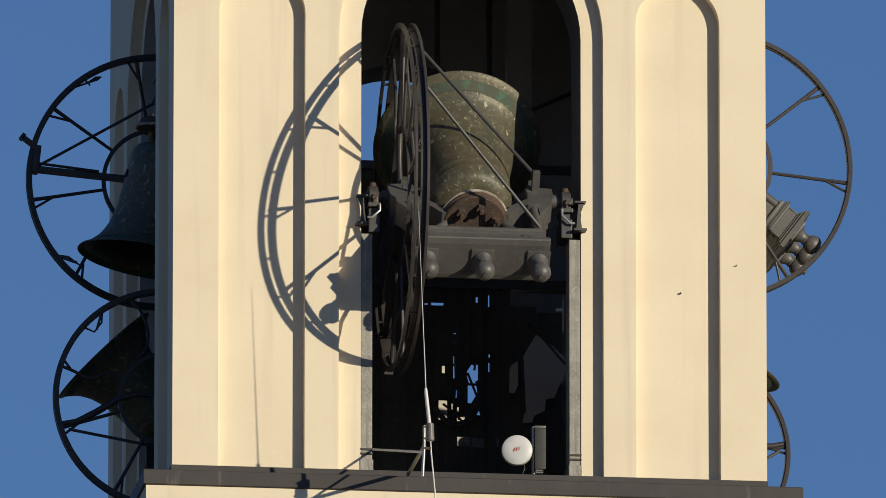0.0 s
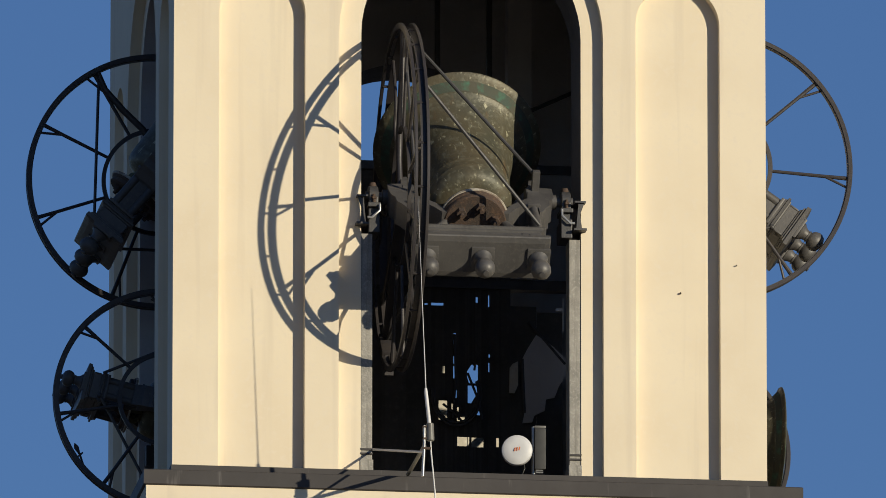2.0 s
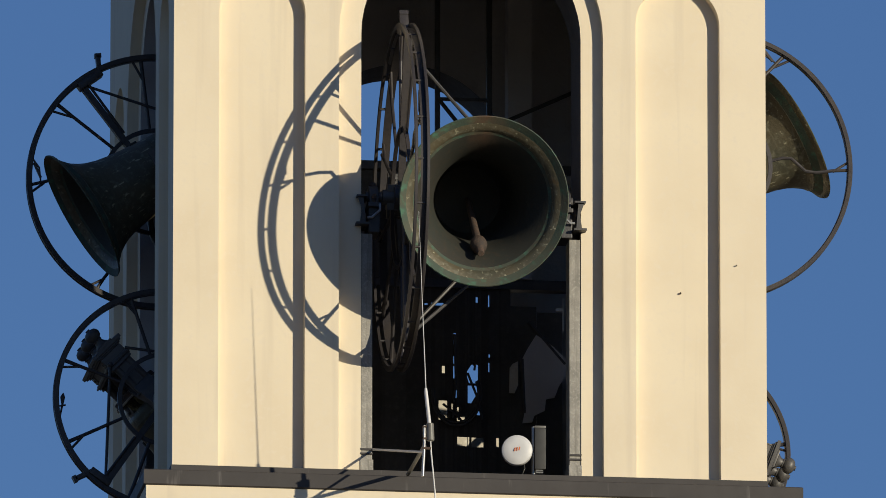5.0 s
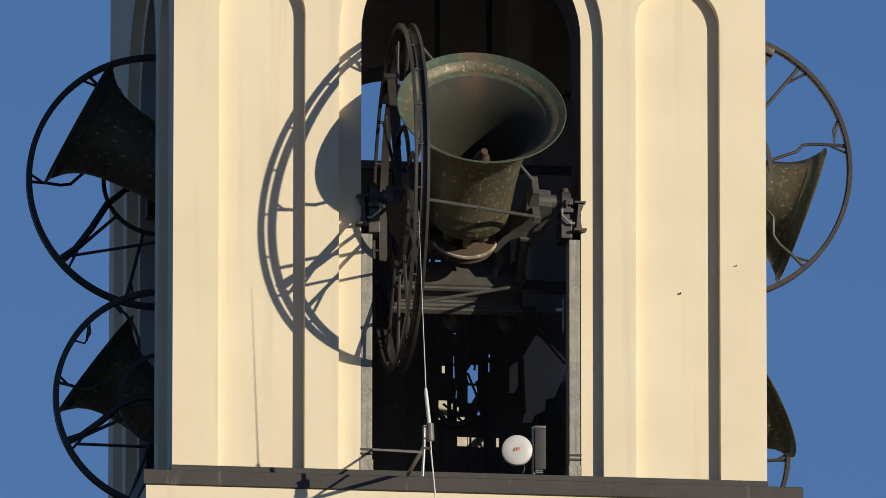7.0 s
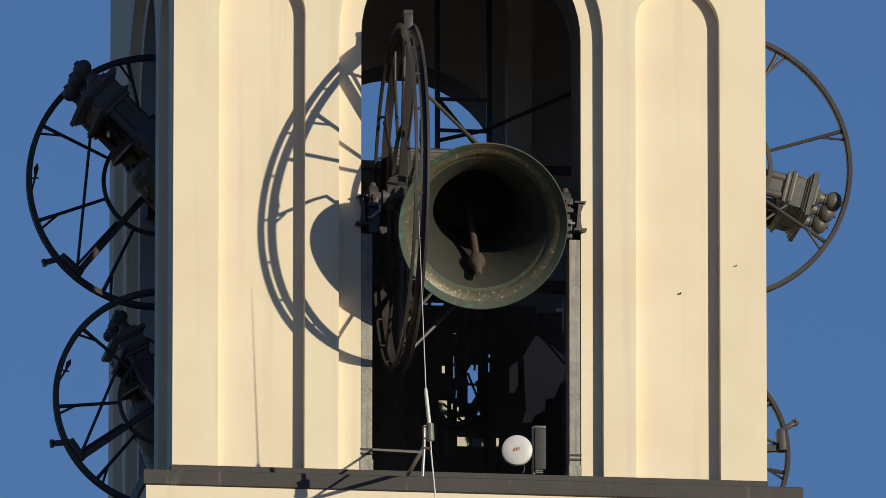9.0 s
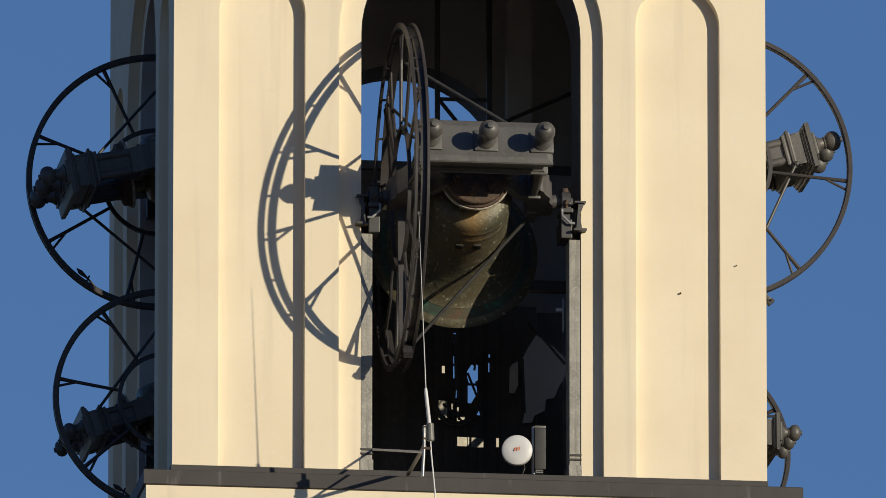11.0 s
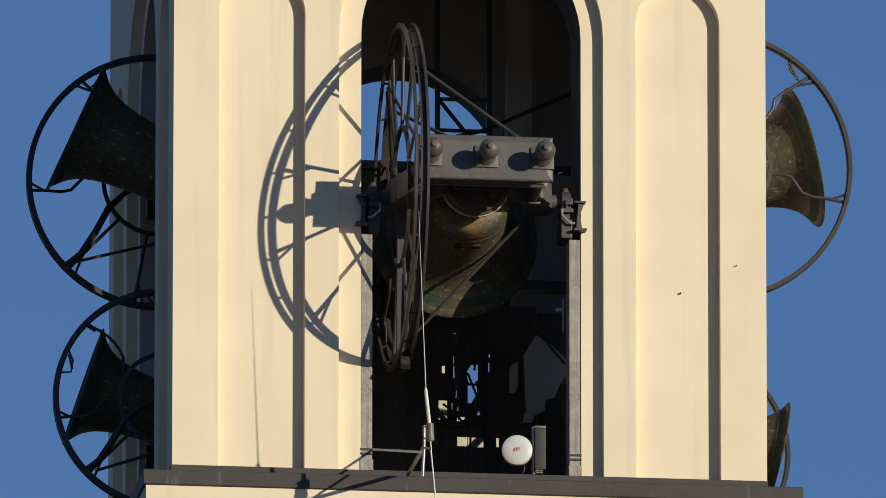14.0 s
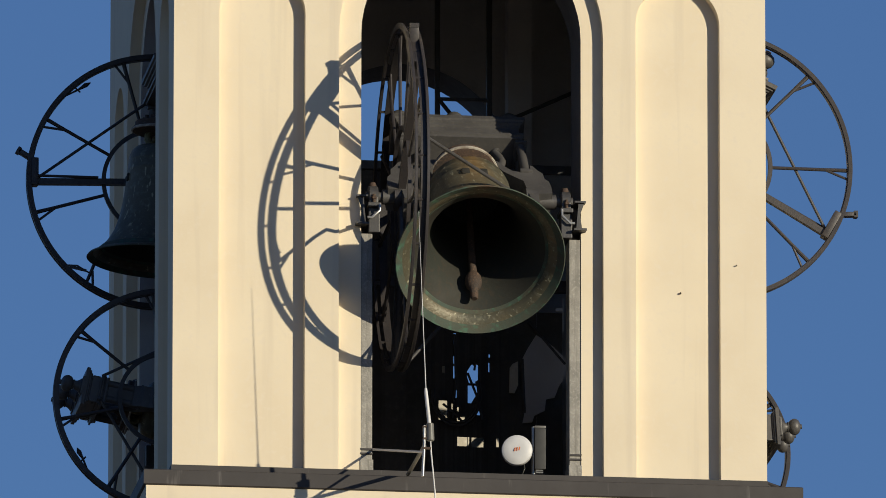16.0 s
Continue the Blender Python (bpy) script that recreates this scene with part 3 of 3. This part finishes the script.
right_low_bell, right_low_clapper = swinging_bell(RIGHT_LOW, 0.70, 0.715, 0.42, 0.395, "sunlit bronze bell in the side opening, lower of two", 5.0, (1.05, 1.2, 0.86))

# ---- posts and bearings of the front bell ----
def opening_post(x, w, label):
    top = thing("bearing_post", label, "post", "front bearing posts", pose(x, 0.162, 0.0))
    bm = box(bmesh.new(), (0, 0, 0.82), (w, 0.16, 1.64), bevel=0.006)
    part("shaft", bm, CONCRETE, top, smooth=False)
    bm = box(bmesh.new(), (0, -0.004, 0.045), (w + 0.012, 0.18, 0.09), bevel=0.006)
    part("foot_plate", bm, CONCRETE, top, smooth=False)
    bm = bmesh.new()
    for z in (0.13, 0.16):
        box(bm, (0, -0.086, z), (w + 0.006, 0.008, 0.012))
    part("strap", bm, LEAD, top, smooth=False)
    return top


opening_post(-0.688, 0.078, "weathered grey concrete post under the bell's bearing")
opening_post(0.717, 0.078, "weathered grey concrete post under the bell's bearing")


def bearing(x, out, label):
    """A plummer block on a bracket of two plates; out: +1 where the wall is towards +x."""
    top = thing("bearing_block", label, "bearing", "front bearings", pose(x, AX_Y, 1.91))
    bm = box(bmesh.new(), (0, 0, -0.075), (0.085, 0.20, 0.03), bevel=0.005)
    box(bm, (0, 0, -0.11), (0.07, 0.13, 0.045), bevel=0.006)
    part("base", bm, IRON, top, smooth=False)
    bm = revolve(bmesh.new(), [(0.0, -0.032), (0.066, -0.032), (0.072, -0.026), (0.072, 0.026), (0.066, 0.032), (0.0, 0.032)], 24, Matrix.Rotation(math.pi / 2, 4, 'Y'))
    box(bm, (0, 0, -0.035), (0.062, 0.14, 0.06), bevel=0.008)
    part("housing", bm, IRON, top)
    bm = revolve(bmesh.new(), [(0, 0.06), (0.024, 0.06), (0.026, 0.075), (0.02, 0.095), (0, 0.10)], 14)
    part("grease_cup", bm, RUST, top)
    for sy in (-1, 1):
        bm = tube(bmesh.new(), [(0, sy * 0.082, -0.06), (0, sy * 0.082, 0.0)], 0.010, 8)
        revolve(bm, [(0, -0.035), (0.018, -0.035), (0.018, -0.018), (0, -0.018)], 6, Matrix.Translation((0, sy * 0.082, 0)))
        part("bolt", bm, RUST, top)
    bm = bmesh.new()
    box(bm, (out * 0.085, -0.04, -0.025), (0.075, 0.20, 0.012))
    box(bm, (out * 0.085, -0.04, -0.215), (0.085, 0.22, 0.014))
    slab(bm, [(out * 0.075, -0.03), (out * 0.115, -0.03), (out * 0.085, -0.11), (out * 0.10, -0.21), (out * 0.06, -0.21)], -0.12, -0.105)
    part("wall_bracket", bm, IRON, top, "dark iron bracket with two flanges", smooth=False)
    bm = box(bmesh.new(), (0, 0.03, -0.20), (0.075, 0.24, 0.13), bevel=0.006)
    part("saddle", bm, IRON, top, smooth=False)
    bm = tube(bmesh.new(), [(-out * 0.035, -0.11, -0.075), (-out * 0.035, -0.12, -0.12), (out * 0.02, -0.12, -0.17), (out * 0.05, -0.12, -0.17)], 0.009, 8)
    part("stay_rod", bm, STEEL, top)
    return top


bearing(-0.640, -1, "dark iron plummer block on a flanged bracket")
bearing(0.660, 1, "dark iron plummer block on a flanged bracket")


# ---- frame inside the belfry ----
frame_top = thing("inner_frame", "dark timber and iron frame inside the belfry", "frame")
FY = 2.5
for x, w, z0, z1 in ((0.093, 0.034, 2.25, 4.55), (0.452, 0.036, 2.25, 4.55), (-0.62, 0.09, -0.06, 4.55)):
    part("post", box(bmesh.new(), (x, FY - 0.03, (z0 + z1) / 2), (w, 0.04, z1 - z0), bevel=0.004), IRON, frame_top, smooth=False)
for x0, x1, z in ((0.10, 0.46, 3.18), (0.10, 0.46, 2.96), (-0.62, 1.14, 2.70), (-0.62, 1.14, 1.88)):
    part("rail", box(bmesh.new(), ((x0 + x1) / 2, FY - 0.02, z), (x1 - x0, 0.03, 0.022 if z > 2.8 else 0.06), bevel=0.003), IRON, frame_top, smooth=False)
for a, b in (((0.10, 2.88), (0.45, 2.97)), ((0.46, 2.98), (1.10, 3.28)), ((0.72, 1.62), (0.97, 1.33)), ((0.675, 1.36), (0.69, 0.98)), ((0.10, 3.17), (0.44, 2.75))):
    part("brace", tube(bmesh.new(), [(a[0], FY - 0.05, a[1]), (b[0], FY - 0.05, b[1])], 0.014, 8), IRON, frame_top)
# boards: spans in x, then spans in z, with the gaps that let the sky through
# each hole: from x to x, from z to z
HOLES = [(-0.363, -0.351, 2.026, 2.094), (-0.285, -0.262, 2.028, 2.097), (-0.008, 0.019, 2.033, 2.057), (0.039, 0.050, 2.030, 2.054), (0.082, 0.121, 2.033, 2.052),
         (0.347, 0.390, 2.092, 2.118), (0.417, 0.454, 2.081, 2.146), (0.524, 0.537, 2.081, 2.153), (0.008, 0.031, 1.732, 1.744), (0.054, 0.140, 1.730, 1.750),
         (0.361, 0.376, 1.757, 1.796), (0.446, 0.456, 1.729, 1.812), (0.208, 0.226, 1.460, 1.540), (0.207, 0.224, 1.325, 1.378), (0.205, 0.222, 1.222, 1.310),
         (0.218, 0.231, 1.084, 1.140), (0.302, 0.378, 1.190, 1.322), (0.306, 0.372, 1.050, 1.175), (0.356, 0.391, 0.968, 1.042), (0.449, 0.460, 1.374, 1.398),
         (0.448, 0.457, 1.272, 1.338), (0.340, 0.400, 0.522, 0.548),
         (0.105, 0.166, 0.930, 1.066), (0.194, 0.2035, 0.985, 1.045), (0.232, 0.246, 0.985, 1.020), (0.232, 0.286, 0.918, 0.955),
         (0.234, 0.318, 0.748, 0.814), (0.332, 0.4155, 0.743, 0.812), (0.128, 0.150, 1.256, 1.308), (0.502, 0.5225, 0.749, 0.813)]
cuts = sorted({-1.43, -1.18, -0.93, -0.68, -0.48, -0.12, 0.28, 0.60} | {x for h in HOLES for x in h[:2]})
for x0, x1 in zip(cuts, cuts[1:]):
    zs = sorted([(h[2], h[3]) for h in HOLES if h[0] < (x0 + x1) / 2 < h[1]])
    ends = [-0.06] + [z for span in zs for z in span] + [2.70]
    dep = random.uniform(-0.003, 0.003)
    for z0, z1 in zip(ends[::2], ends[1::2]):
        part("board", box(bmesh.new(), ((x0 + x1) / 2, FY + dep, (z0 + z1) / 2), (x1 - x0 + 0.001, 0.010, z1 - z0)), TIMBER, frame_top, smooth=False)
for pts in (((0.300, 1.27), (0.300, 1.326), (0.335, 1.326)), ((0.380, 1.048), (0.380, 1.135), (0.328, 1.048)), ((0.354, 1.044), (0.354, 0.985), (0.380, 1.044)), ((0.300, 1.188), (0.312, 1.188), (0.300, 1.23))):
    part("wedge", slab(bmesh.new(), pts, FY - 0.020, FY - 0.009), TIMBER, frame_top, smooth=False)
part("pale_board", slab(bmesh.new(), ((0.590, 1.295), (0.608, 1.322), (0.647, 1.343), (0.647, 1.176), (0.623, 1.120), (0.586, 1.120)), FY - 0.055, FY - 0.041), PALE, frame_top, "pale weathered scrap of board", smooth=False)
part("grey_panel", slab(bmesh.new(), ((0.771, 1.53), (0.71, 1.429), (0.668, 1.344), (0.677, 1.153), (0.692, 0.985), (0.677, 0.911), (0.743, 0.916), (0.758, 0.964), (0.83, 1.001), (0.838, 1.081), (0.898, 1.095), (0.928, 1.175), (0.988, 1.269), (0.989, 1.353), (0.891, 1.45)), FY - 0.06, FY - 0.045), PLASTER_IN, frame_top, "dim grey panel with a ragged edge", smooth=False)
# dark boards added so that no blue-lit wall shows on this side
for x0, x1, z1 in ((0.60, 0.78, 1.74), (0.78, 0.96, 1.70)):
    part("board", box(bmesh.new(), ((x0 + x1) / 2, FY, (z1 - 0.06) / 2), (x1 - x0 - 0.002, 0.010, z1 + 0.06)), TIMBER, frame_top, smooth=False)
# a small iron wheel and bent bars before the boards
for r in (0.17, 0.155):
    part("hoop", tube(bmesh.new(), [(0.22 + r * math.cos(a), FY - 0.06, 1.10 + 1.3 * r * math.sin(a)) for a in (math.pi * (0.95 + 1.2 * k / 16) for k in range(17))], 0.010, 6), IRON, frame_top)
for a, c in (((0.13, 1.03), (0.27, 0.90)), ((0.20, 1.01), (0.24, 0.92)), ((0.30, 1.25), (0.40, 0.93)), ((0.33, 1.33), (0.345, 1.27)), ((0.20, 0.93), (0.21, 1.52))):
    part("bent_bar", tube(bmesh.new(), [(a[0], FY - 0.05, a[1]), ((a[0] + c[0]) / 2 + 0.012, FY - 0.055, (a[1] + c[1]) / 2), (c[0], FY - 0.05, c[1])], 0.0085, 6), IRON, frame_top)
# plaster blocks in the north opening, in the sun that comes through the east one
parapet = thing("parapet_block", "pale plaster parapet blocks in the north opening", "parapet")
part("stepped_block", slab(bmesh.new(), ((0.12, -0.06), (0.42, -0.06), (0.42, 1.275), (0.312, 1.275), (0.312, 1.56), (0.12, 1.56)), 3.40, 3.445), PALE, parapet, smooth=False)
part("rail_block", slab(bmesh.new(), ((0.425, 0.86), (0.60, 0.86), (0.60, -0.06), (0.80, -0.06), (0.80, 1.10), (0.425, 1.10)), 3.40, 3.445), PALE, parapet, smooth=False)
# added boarding behind the side openings blocks their light, so the inside stays dim
# gaps in the east boarding, aimed so that sun strikes post and parapet
SUN_GAPS = [(2.095, 2.175, 2.657, 2.77), (2.072, 2.174, 2.278, 2.472), (2.207, 2.235, 2.261, 2.395), (2.19, 2.93, 1.08, 1.93)]
for sx in (-1, 1):
    holes = SUN_GAPS if sx > 0 else []
    cuts = sorted({round(1.2125 + 0.175 * i, 4) for i in range(14)} | {y for h in holes for y in h[:2]})
    for y0, y1 in zip(cuts, cuts[1:]):
        zs = sorted([(h[2], h[3]) for h in holes if h[0] < (y0 + y1) / 2 < h[1]])
        ends = [-0.06] + [z for span in zs for z in span] + [4.16]
        for z0, z1 in zip(ends[::2], ends[1::2]):
            part("side_board", box(bmesh.new(), (sx * 1.22, (y0 + y1) / 2, (z0 + z1) / 2), (0.03, y1 - y0 - 0.001, z1 - z0)), BOARD, frame_top, "added grey board that blocks light from a side opening", smooth=False)
# added post that catches the sun from the gaps, and the rail under it
part("cross_rail", box(bmesh.new(), (0.40, 2.85, 1.965), (1.60, 0.10, 0.07), bevel=0.004), IRON, frame_top, smooth=False)
part("pale_post", box(bmesh.new(), (0.705, 2.85, 3.075), (0.17, 0.14, 2.15), bevel=0.006), PLASTER_IN, frame_top, "pale plastered post added to catch the sun", smooth=False)
# a thin pale conduit with a clip beside the opening
part("conduit", tube(bmesh.new(), [(0.668, 0.30, 1.06), (0.668, 0.30, 1.28)], 0.005, 8), WHITE, frame_top, "thin pale conduit")
part("clip", box(bmesh.new(), (0.640, 0.30, 1.205), (0.045, 0.03, 0.022), bevel=0.004), WHITE, frame_top)

# bearer beams of the side bells
for sx, z, nm in ((-1, 2.53, "upper"), (1, 2.52, "upper"), (-1, 0.79, "lower"), (1, 0.77, "lower")):
    top = thing("bell_bearer", "dark iron bearer beams under a side bell", "beam", "side bell bearers", pose(sx * 1.80, 2.0, z))
    for sy in (-1, 1):
        part("bearer", box(bmesh.new(), (-sx * 0.12, sy * 0.66, -0.14), (0.42, 0.10, 0.14), bevel=0.008), IRON, top, smooth=False)
        part("bearing_cap", revolve(bmesh.new(), [(0, -0.05), (0.06, -0.05), (0.065, 0), (0.06, 0.05), (0, 0.05)], 18, Matrix.Translation((0, sy * 0.64, 0)) @ Matrix.Rotation(math.pi / 2, 4, 'X')), IRON, top)
        part("bearing_foot", box(bmesh.new(), (0, sy * 0.64, -0.05), (0.12, 0.09, 0.06), bevel=0.006), IRON, top, smooth=False)

# ---- aerial on an arm before the opening ----
aerial = thing("whip_aerial", "thin white whip aerial on a steel arm", "aerial")
part("whip", tube(bmesh.new(), [(-0.484, -1.08, 1.523), (-0.47, -1.08, 1.15), (-0.436, -1.08, 0.315)], [0.0012, 0.0018, 0.0036], 10), WHITE, aerial, "thin white tapered rod")
part("sleeve", tube(bmesh.new(), [(-0.437, -1.08, 0.322), (-0.436, -1.08, 0.30), (-0.412, -1.08, 0.075)], [0.008, 0.012, 0.013], 12), WHITE, aerial)
part("base_loading", tube(bmesh.new(), [(-0.409, -1.08, 0.085), (-0.409, -1.08, 0.080), (-0.405, -1.08, -0.03), (-0.405, -1.08, -0.035)], [0.018, 0.026, 0.026, 0.018], 16), GREY_PLASTIC, aerial, "grey cylinder at the whip's base")
part("mast", tube(bmesh.new(), [(-0.446, -1.08, 0.07), (-0.446, -1.08, -0.05), (-0.457, -1.08, -0.274)], 0.010, 12), STEEL, aerial)
bm = bmesh.new()
for z in (-0.085, -0.02, 0.06):
    box(bm, (-0.43, -1.08, z), (0.055, 0.026, 0.014), bevel=0.003)
part("clamp", bm, RUST, aerial, smooth=False)
part("arm", tube(bmesh.new(), [(-0.655, 0.15, 0.175), (-0.453, -1.06, -0.106)], 0.008, 10), WHITE, aerial)
part("strut", tube(bmesh.new(), [(-0.431, -0.10, -0.045), (-0.445, -1.08, -0.07)], 0.013, 10), GREY_PLASTIC, aerial)
part("feed_cable", tube(bmesh.new(), [(-0.405, -1.08, -0.035), (-0.40, -1.08, -0.12), (-0.375, -1.08, -0.38), (-0.33, -1.0, -1.2), (-0.30, -0.6, -2.2), (-0.29, -0.205, -2.6)], 0.005, 8), WHITE, aerial)

# ---- radio dish on the sill ----
dish = thing("radio_dish", "small white round radio dish on the sill", "dish", "", pose(0.318, 0.03, 0.172, 0, 0, 0))
face = Matrix.Rotation(radians(90), 4, 'X') @ Matrix.Rotation(radians(-8), 4, 'Y')
part("radome", revolve(bmesh.new(), [(0, 0.024), (0.05, 0.022), (0.085, 0.017), (0.100, 0.008), (0.104, -0.004), (0.103, -0.03), (0.095, -0.05), (0.06, -0.075), (0, -0.08)], 48, face), WHITE, dish)
bm = bmesh.new()
for i in range(3):
    bar(bm, (-0.020 + 0.015 * i, -0.0265, -0.012 + 0.003 * i), (-0.014 + 0.015 * i, -0.0265, 0.012 + 0.003 * i), 0.007, 0.002, up=(0, 1, 0))
part("printed_mark", bm, ORANGE, dish, "small orange printed mark", smooth=False)
part("mount", tube(bmesh.new(), [(0.03, 0.07, 0.0), (0.10, 0.08, 0.02), (0.135, 0.075, 0.02)], 0.013, 8), STEEL, dish)
part("cable", tube(bmesh.new(), [(0.055, 0.07, -0.07), (0.06, 0.06, -0.11), (0.045, 0.06, -0.15), (0.03, 0.07, -0.168)], 0.004, 8), CABLE, dish)
radio = thing("radio_unit", "dark grey upright radio box on a short pole", "radio", "", pose(0.480, 0.085, 0.0))
part("case", box(bmesh.new(), (0, 0, 0.195), (0.078, 0.05, 0.285), bevel=0.012), DARK_PLASTIC, radio)
part("cap", box(bmesh.new(), (0.0, 0, 0.344), (0.074, 0.046, 0.016), bevel=0.004), GREY_PLASTIC, radio)
part("pole", tube(bmesh.new(), [(-0.038, 0.040, 0.0), (-0.038, 0.040, 0.355)], 0.013, 12), STEEL, radio)
part("foot", box(bmesh.new(), (-0.015, 0.03, 0.01), (0.06, 0.07, 0.02), bevel=0.004), STEEL, radio)
bm = bmesh.new()
for z in (0.05, 0.035):
    tube(bm, [(-0.03, -0.005, z), (0.02, -0.005, z)], 0.006, 8)
part("clamp", bm, STEEL, radio)

# ---- small things on the wall ----
for x, y, z, r in ((1.43, PANEL_D, 1.291, 0.006), (1.797, 0.0, 1.473, 0.004)):
    nail = tagged(part("nail", revolve(bmesh.new(), [(0, 0.02), (r, 0.018), (r, -0.0), (r * 0.5, 0.0), (r * 0.5, -0.03), (0, -0.03)], 10, Matrix.Rotation(radians(90), 4, 'X')), RUST), "rusty nail in the plaster wall", "nail", "wall nails")
    nail.matrix_basis = pose(x, y, z)


# ---- what moves ----
def swing(top, clap, base, s, angles):
    """Angles: (seconds, degrees), mouth towards the outside positive."""
    walk(top, [(t, base @ pose(0, 0, 0, -a)) for t, a in angles])
    rows = []
    for t, a in angles:
        k = max(-1.0, min(1.0, a / 35.0))
        rows.append((t, pose(0, 0, 0.06 * s, 24 * k)))
    walk(clap, rows)


def spline(keys, step=0.1, end=16.0):
    """A smooth curve through (seconds, degrees)."""
    ts, vs = [k[0] for k in keys], [k[1] for k in keys]
    n = len(ts)
    sl = [(vs[i + 1] - vs[i]) / (ts[i + 1] - ts[i]) for i in range(n - 1)]
    tg = [sl[0]] + [(sl[i - 1] * (ts[i + 1] - ts[i]) + sl[i] * (ts[i] - ts[i - 1])) / (ts[i + 1] - ts[i - 1]) for i in range(1, n - 1)] + [sl[-1]]
    out = []
    for k in range(int(round(end / step)) + 1):
        t = k * step
        i = max(0, min(n - 2, next((j for j in range(n - 1) if t <= ts[j + 1] + 1e-9), n - 2)))
        h = ts[i + 1] - ts[i]
        u = (t - ts[i]) / h
        out.append((t, (2 * u**3 - 3 * u**2 + 1) * vs[i] + (u**3 - 2 * u**2 + u) * h * tg[i] + (3 * u**2 - 2 * u**3) * vs[i + 1] + (u**3 - u**2) * h * tg[i + 1]))
    return out


FRONT_KEYS = [(0, -129.6), (0.5, -138), (1, -140.8), (1.5, -137), (2, -128.7), (2.5, -106.3), (2.8, -91.5), (3, -81.6), (3.2, -69.5), (3.5, -45), (4, -6.8), (4.2, 8), (4.55, 40.4), (4.9, 68.8), (5.25, 91.4), (5.6, 107.8), (5.95, 118.1), (6.3, 123), (6.5, 125), (7, 126), (7.5, 122), (8, 112), (8.3, 100), (8.5, 91), (8.8, 76.6), (9, 64), (9.2, 51.6), (9.55, 26.2), (9.9, -1.7), (10.25, -29.5), (10.6, -54.7), (10.95, -75.5), (11.3, -89), (11.5, -97.5), (11.8, -107), (12, -111.2), (12.3, -115), (12.5, -116.4), (13, -114.4), (13.3, -110), (13.5, -104.5), (13.8, -93.3), (14, -85), (14.3, -68), (14.5, -57), (14.8, -37.6), (15, -24), (15.3, -5), (15.5, 9.8), (15.8, 32), (16, 47)]
LEFT_UP_KEYS = [(0, 10), (0.5, -50), (1, -96), (1.5, -128), (2, -140), (2.5, -138), (3, -126), (3.5, -98), (4, -57), (4.2, -37), (4.55, 5.4), (4.9, 46.9), (5.25, 81.5), (5.6, 106.6), (5.95, 122.5), (6.3, 130), (6.5, 129), (7, 118), (7.5, 101), (8, 64), (8.5, 10), (9, -45), (9.2, -65), (9.55, -90.2), (9.9, -106.4), (10.25, -113.8), (10.6, -112.9), (10.95, -103.4), (11.3, -85), (11.5, -75), (11.8, -56), (12, -36), (12.3, -4), (12.5, 17), (13, 64), (13.5, 97), (14, 114), (14.3, 115), (14.5, 112), (15, 90), (15.3, 65), (15.5, 46), (16, 4)]
LEFT_LOW_KEYS = [(0, 136), (0.5, 113), (1, 61), (1.5, -11), (2, -76), (2.5, -124), (3, -149), (3.5, -152), (4, -136), (4.2, -124), (4.55, -102.1), (4.9, -61.4), (5.25, -5), (5.6, 52.3), (5.95, 94.6), (6.3, 118), (6.5, 123), (7, 127), (7.5, 121), (8, 95), (8.5, 44), (9, -26.6), (9.2, -51), (9.55, -89.8), (9.9, -114.3), (10.25, -125.4), (10.6, -124.3), (10.95, -111), (11.3, -84), (11.5, -65), (11.8, -34), (12, -8.5), (12.3, 32), (12.5, 56), (13, 98), (13.5, 116), (14, 108), (14.3, 98), (14.5, 83), (15, 33), (15.3, -6), (15.5, -29.5), (16, -79)]
RIGHT_UP_KEYS = [(0, -127), (0.5, -141), (1, -146), (1.5, -142), (2, -125), (2.5, -89), (3, -41), (3.5, 13), (4, 62), (4.2, 78), (4.55, 100.8), (4.9, 116.1), (5.25, 124.4), (5.6, 126.3), (5.95, 122), (6.3, 111), (6.5, 104), (7, 71), (7.5, 22), (8, -26), (8.5, -71), (9, -104), (9.2, -113), (9.55, -122.1), (9.9, -123.5), (10.25, -117.1), (10.6, -102.6), (10.95, -79.2), (11.3, -47), (11.5, -27), (11.8, 0), (12, 19), (12.3, 49), (12.5, 64.5), (13, 90.5), (13.5, 105), (14, 105), (14.3, 97), (14.5, 88), (15, 59), (15.3, 37.5), (15.5, 19), (16, -25)]
RIGHT_LOW_KEYS = [(0, 158), (0.5, 158), (1, 151), (1.5, 132), (2, 88), (2.5, 24), (3, -55), (3.5, -99), (4, -134), (4.2, -141), (4.55, -134.4), (4.9, -117.8), (5.25, -88.8), (5.6, -46.3), (5.95, 5.9), (6.3, 57), (6.5, 75), (7, 117), (7.5, 127), (8, 117), (8.5, 72), (9, 14), (9.2, -12), (9.55, -54.6), (9.9, -85.8), (10.25, -102.5), (10.6, -104.8), (10.95, -92.7), (11.3, -66), (11.5, -47), (11.8, -5), (12, 19), (12.3, 53), (12.5, 72), (12.8, 94), (13, 107), (13.5, 108), (14, 78), (14.3, 51), (14.5, 30), (15, -28), (15.3, -60), (15.5, -73), (16, -86)]


def motions():
    swing(front_bell, front_clapper, FRONT, 1.0, spline(FRONT_KEYS))
    swing(left_up_bell, left_up_clapper, LEFT_UP, 0.814, spline(LEFT_UP_KEYS))
    swing(left_low_bell, left_low_clapper, LEFT_LOW, 0.67, spline(LEFT_LOW_KEYS))
    swing(right_up_bell, right_up_clapper, RIGHT_UP, 0.86, spline(RIGHT_UP_KEYS))
    swing(right_low_bell, right_low_clapper, RIGHT_LOW, 0.70, spline(RIGHT_LOW_KEYS))


motions()
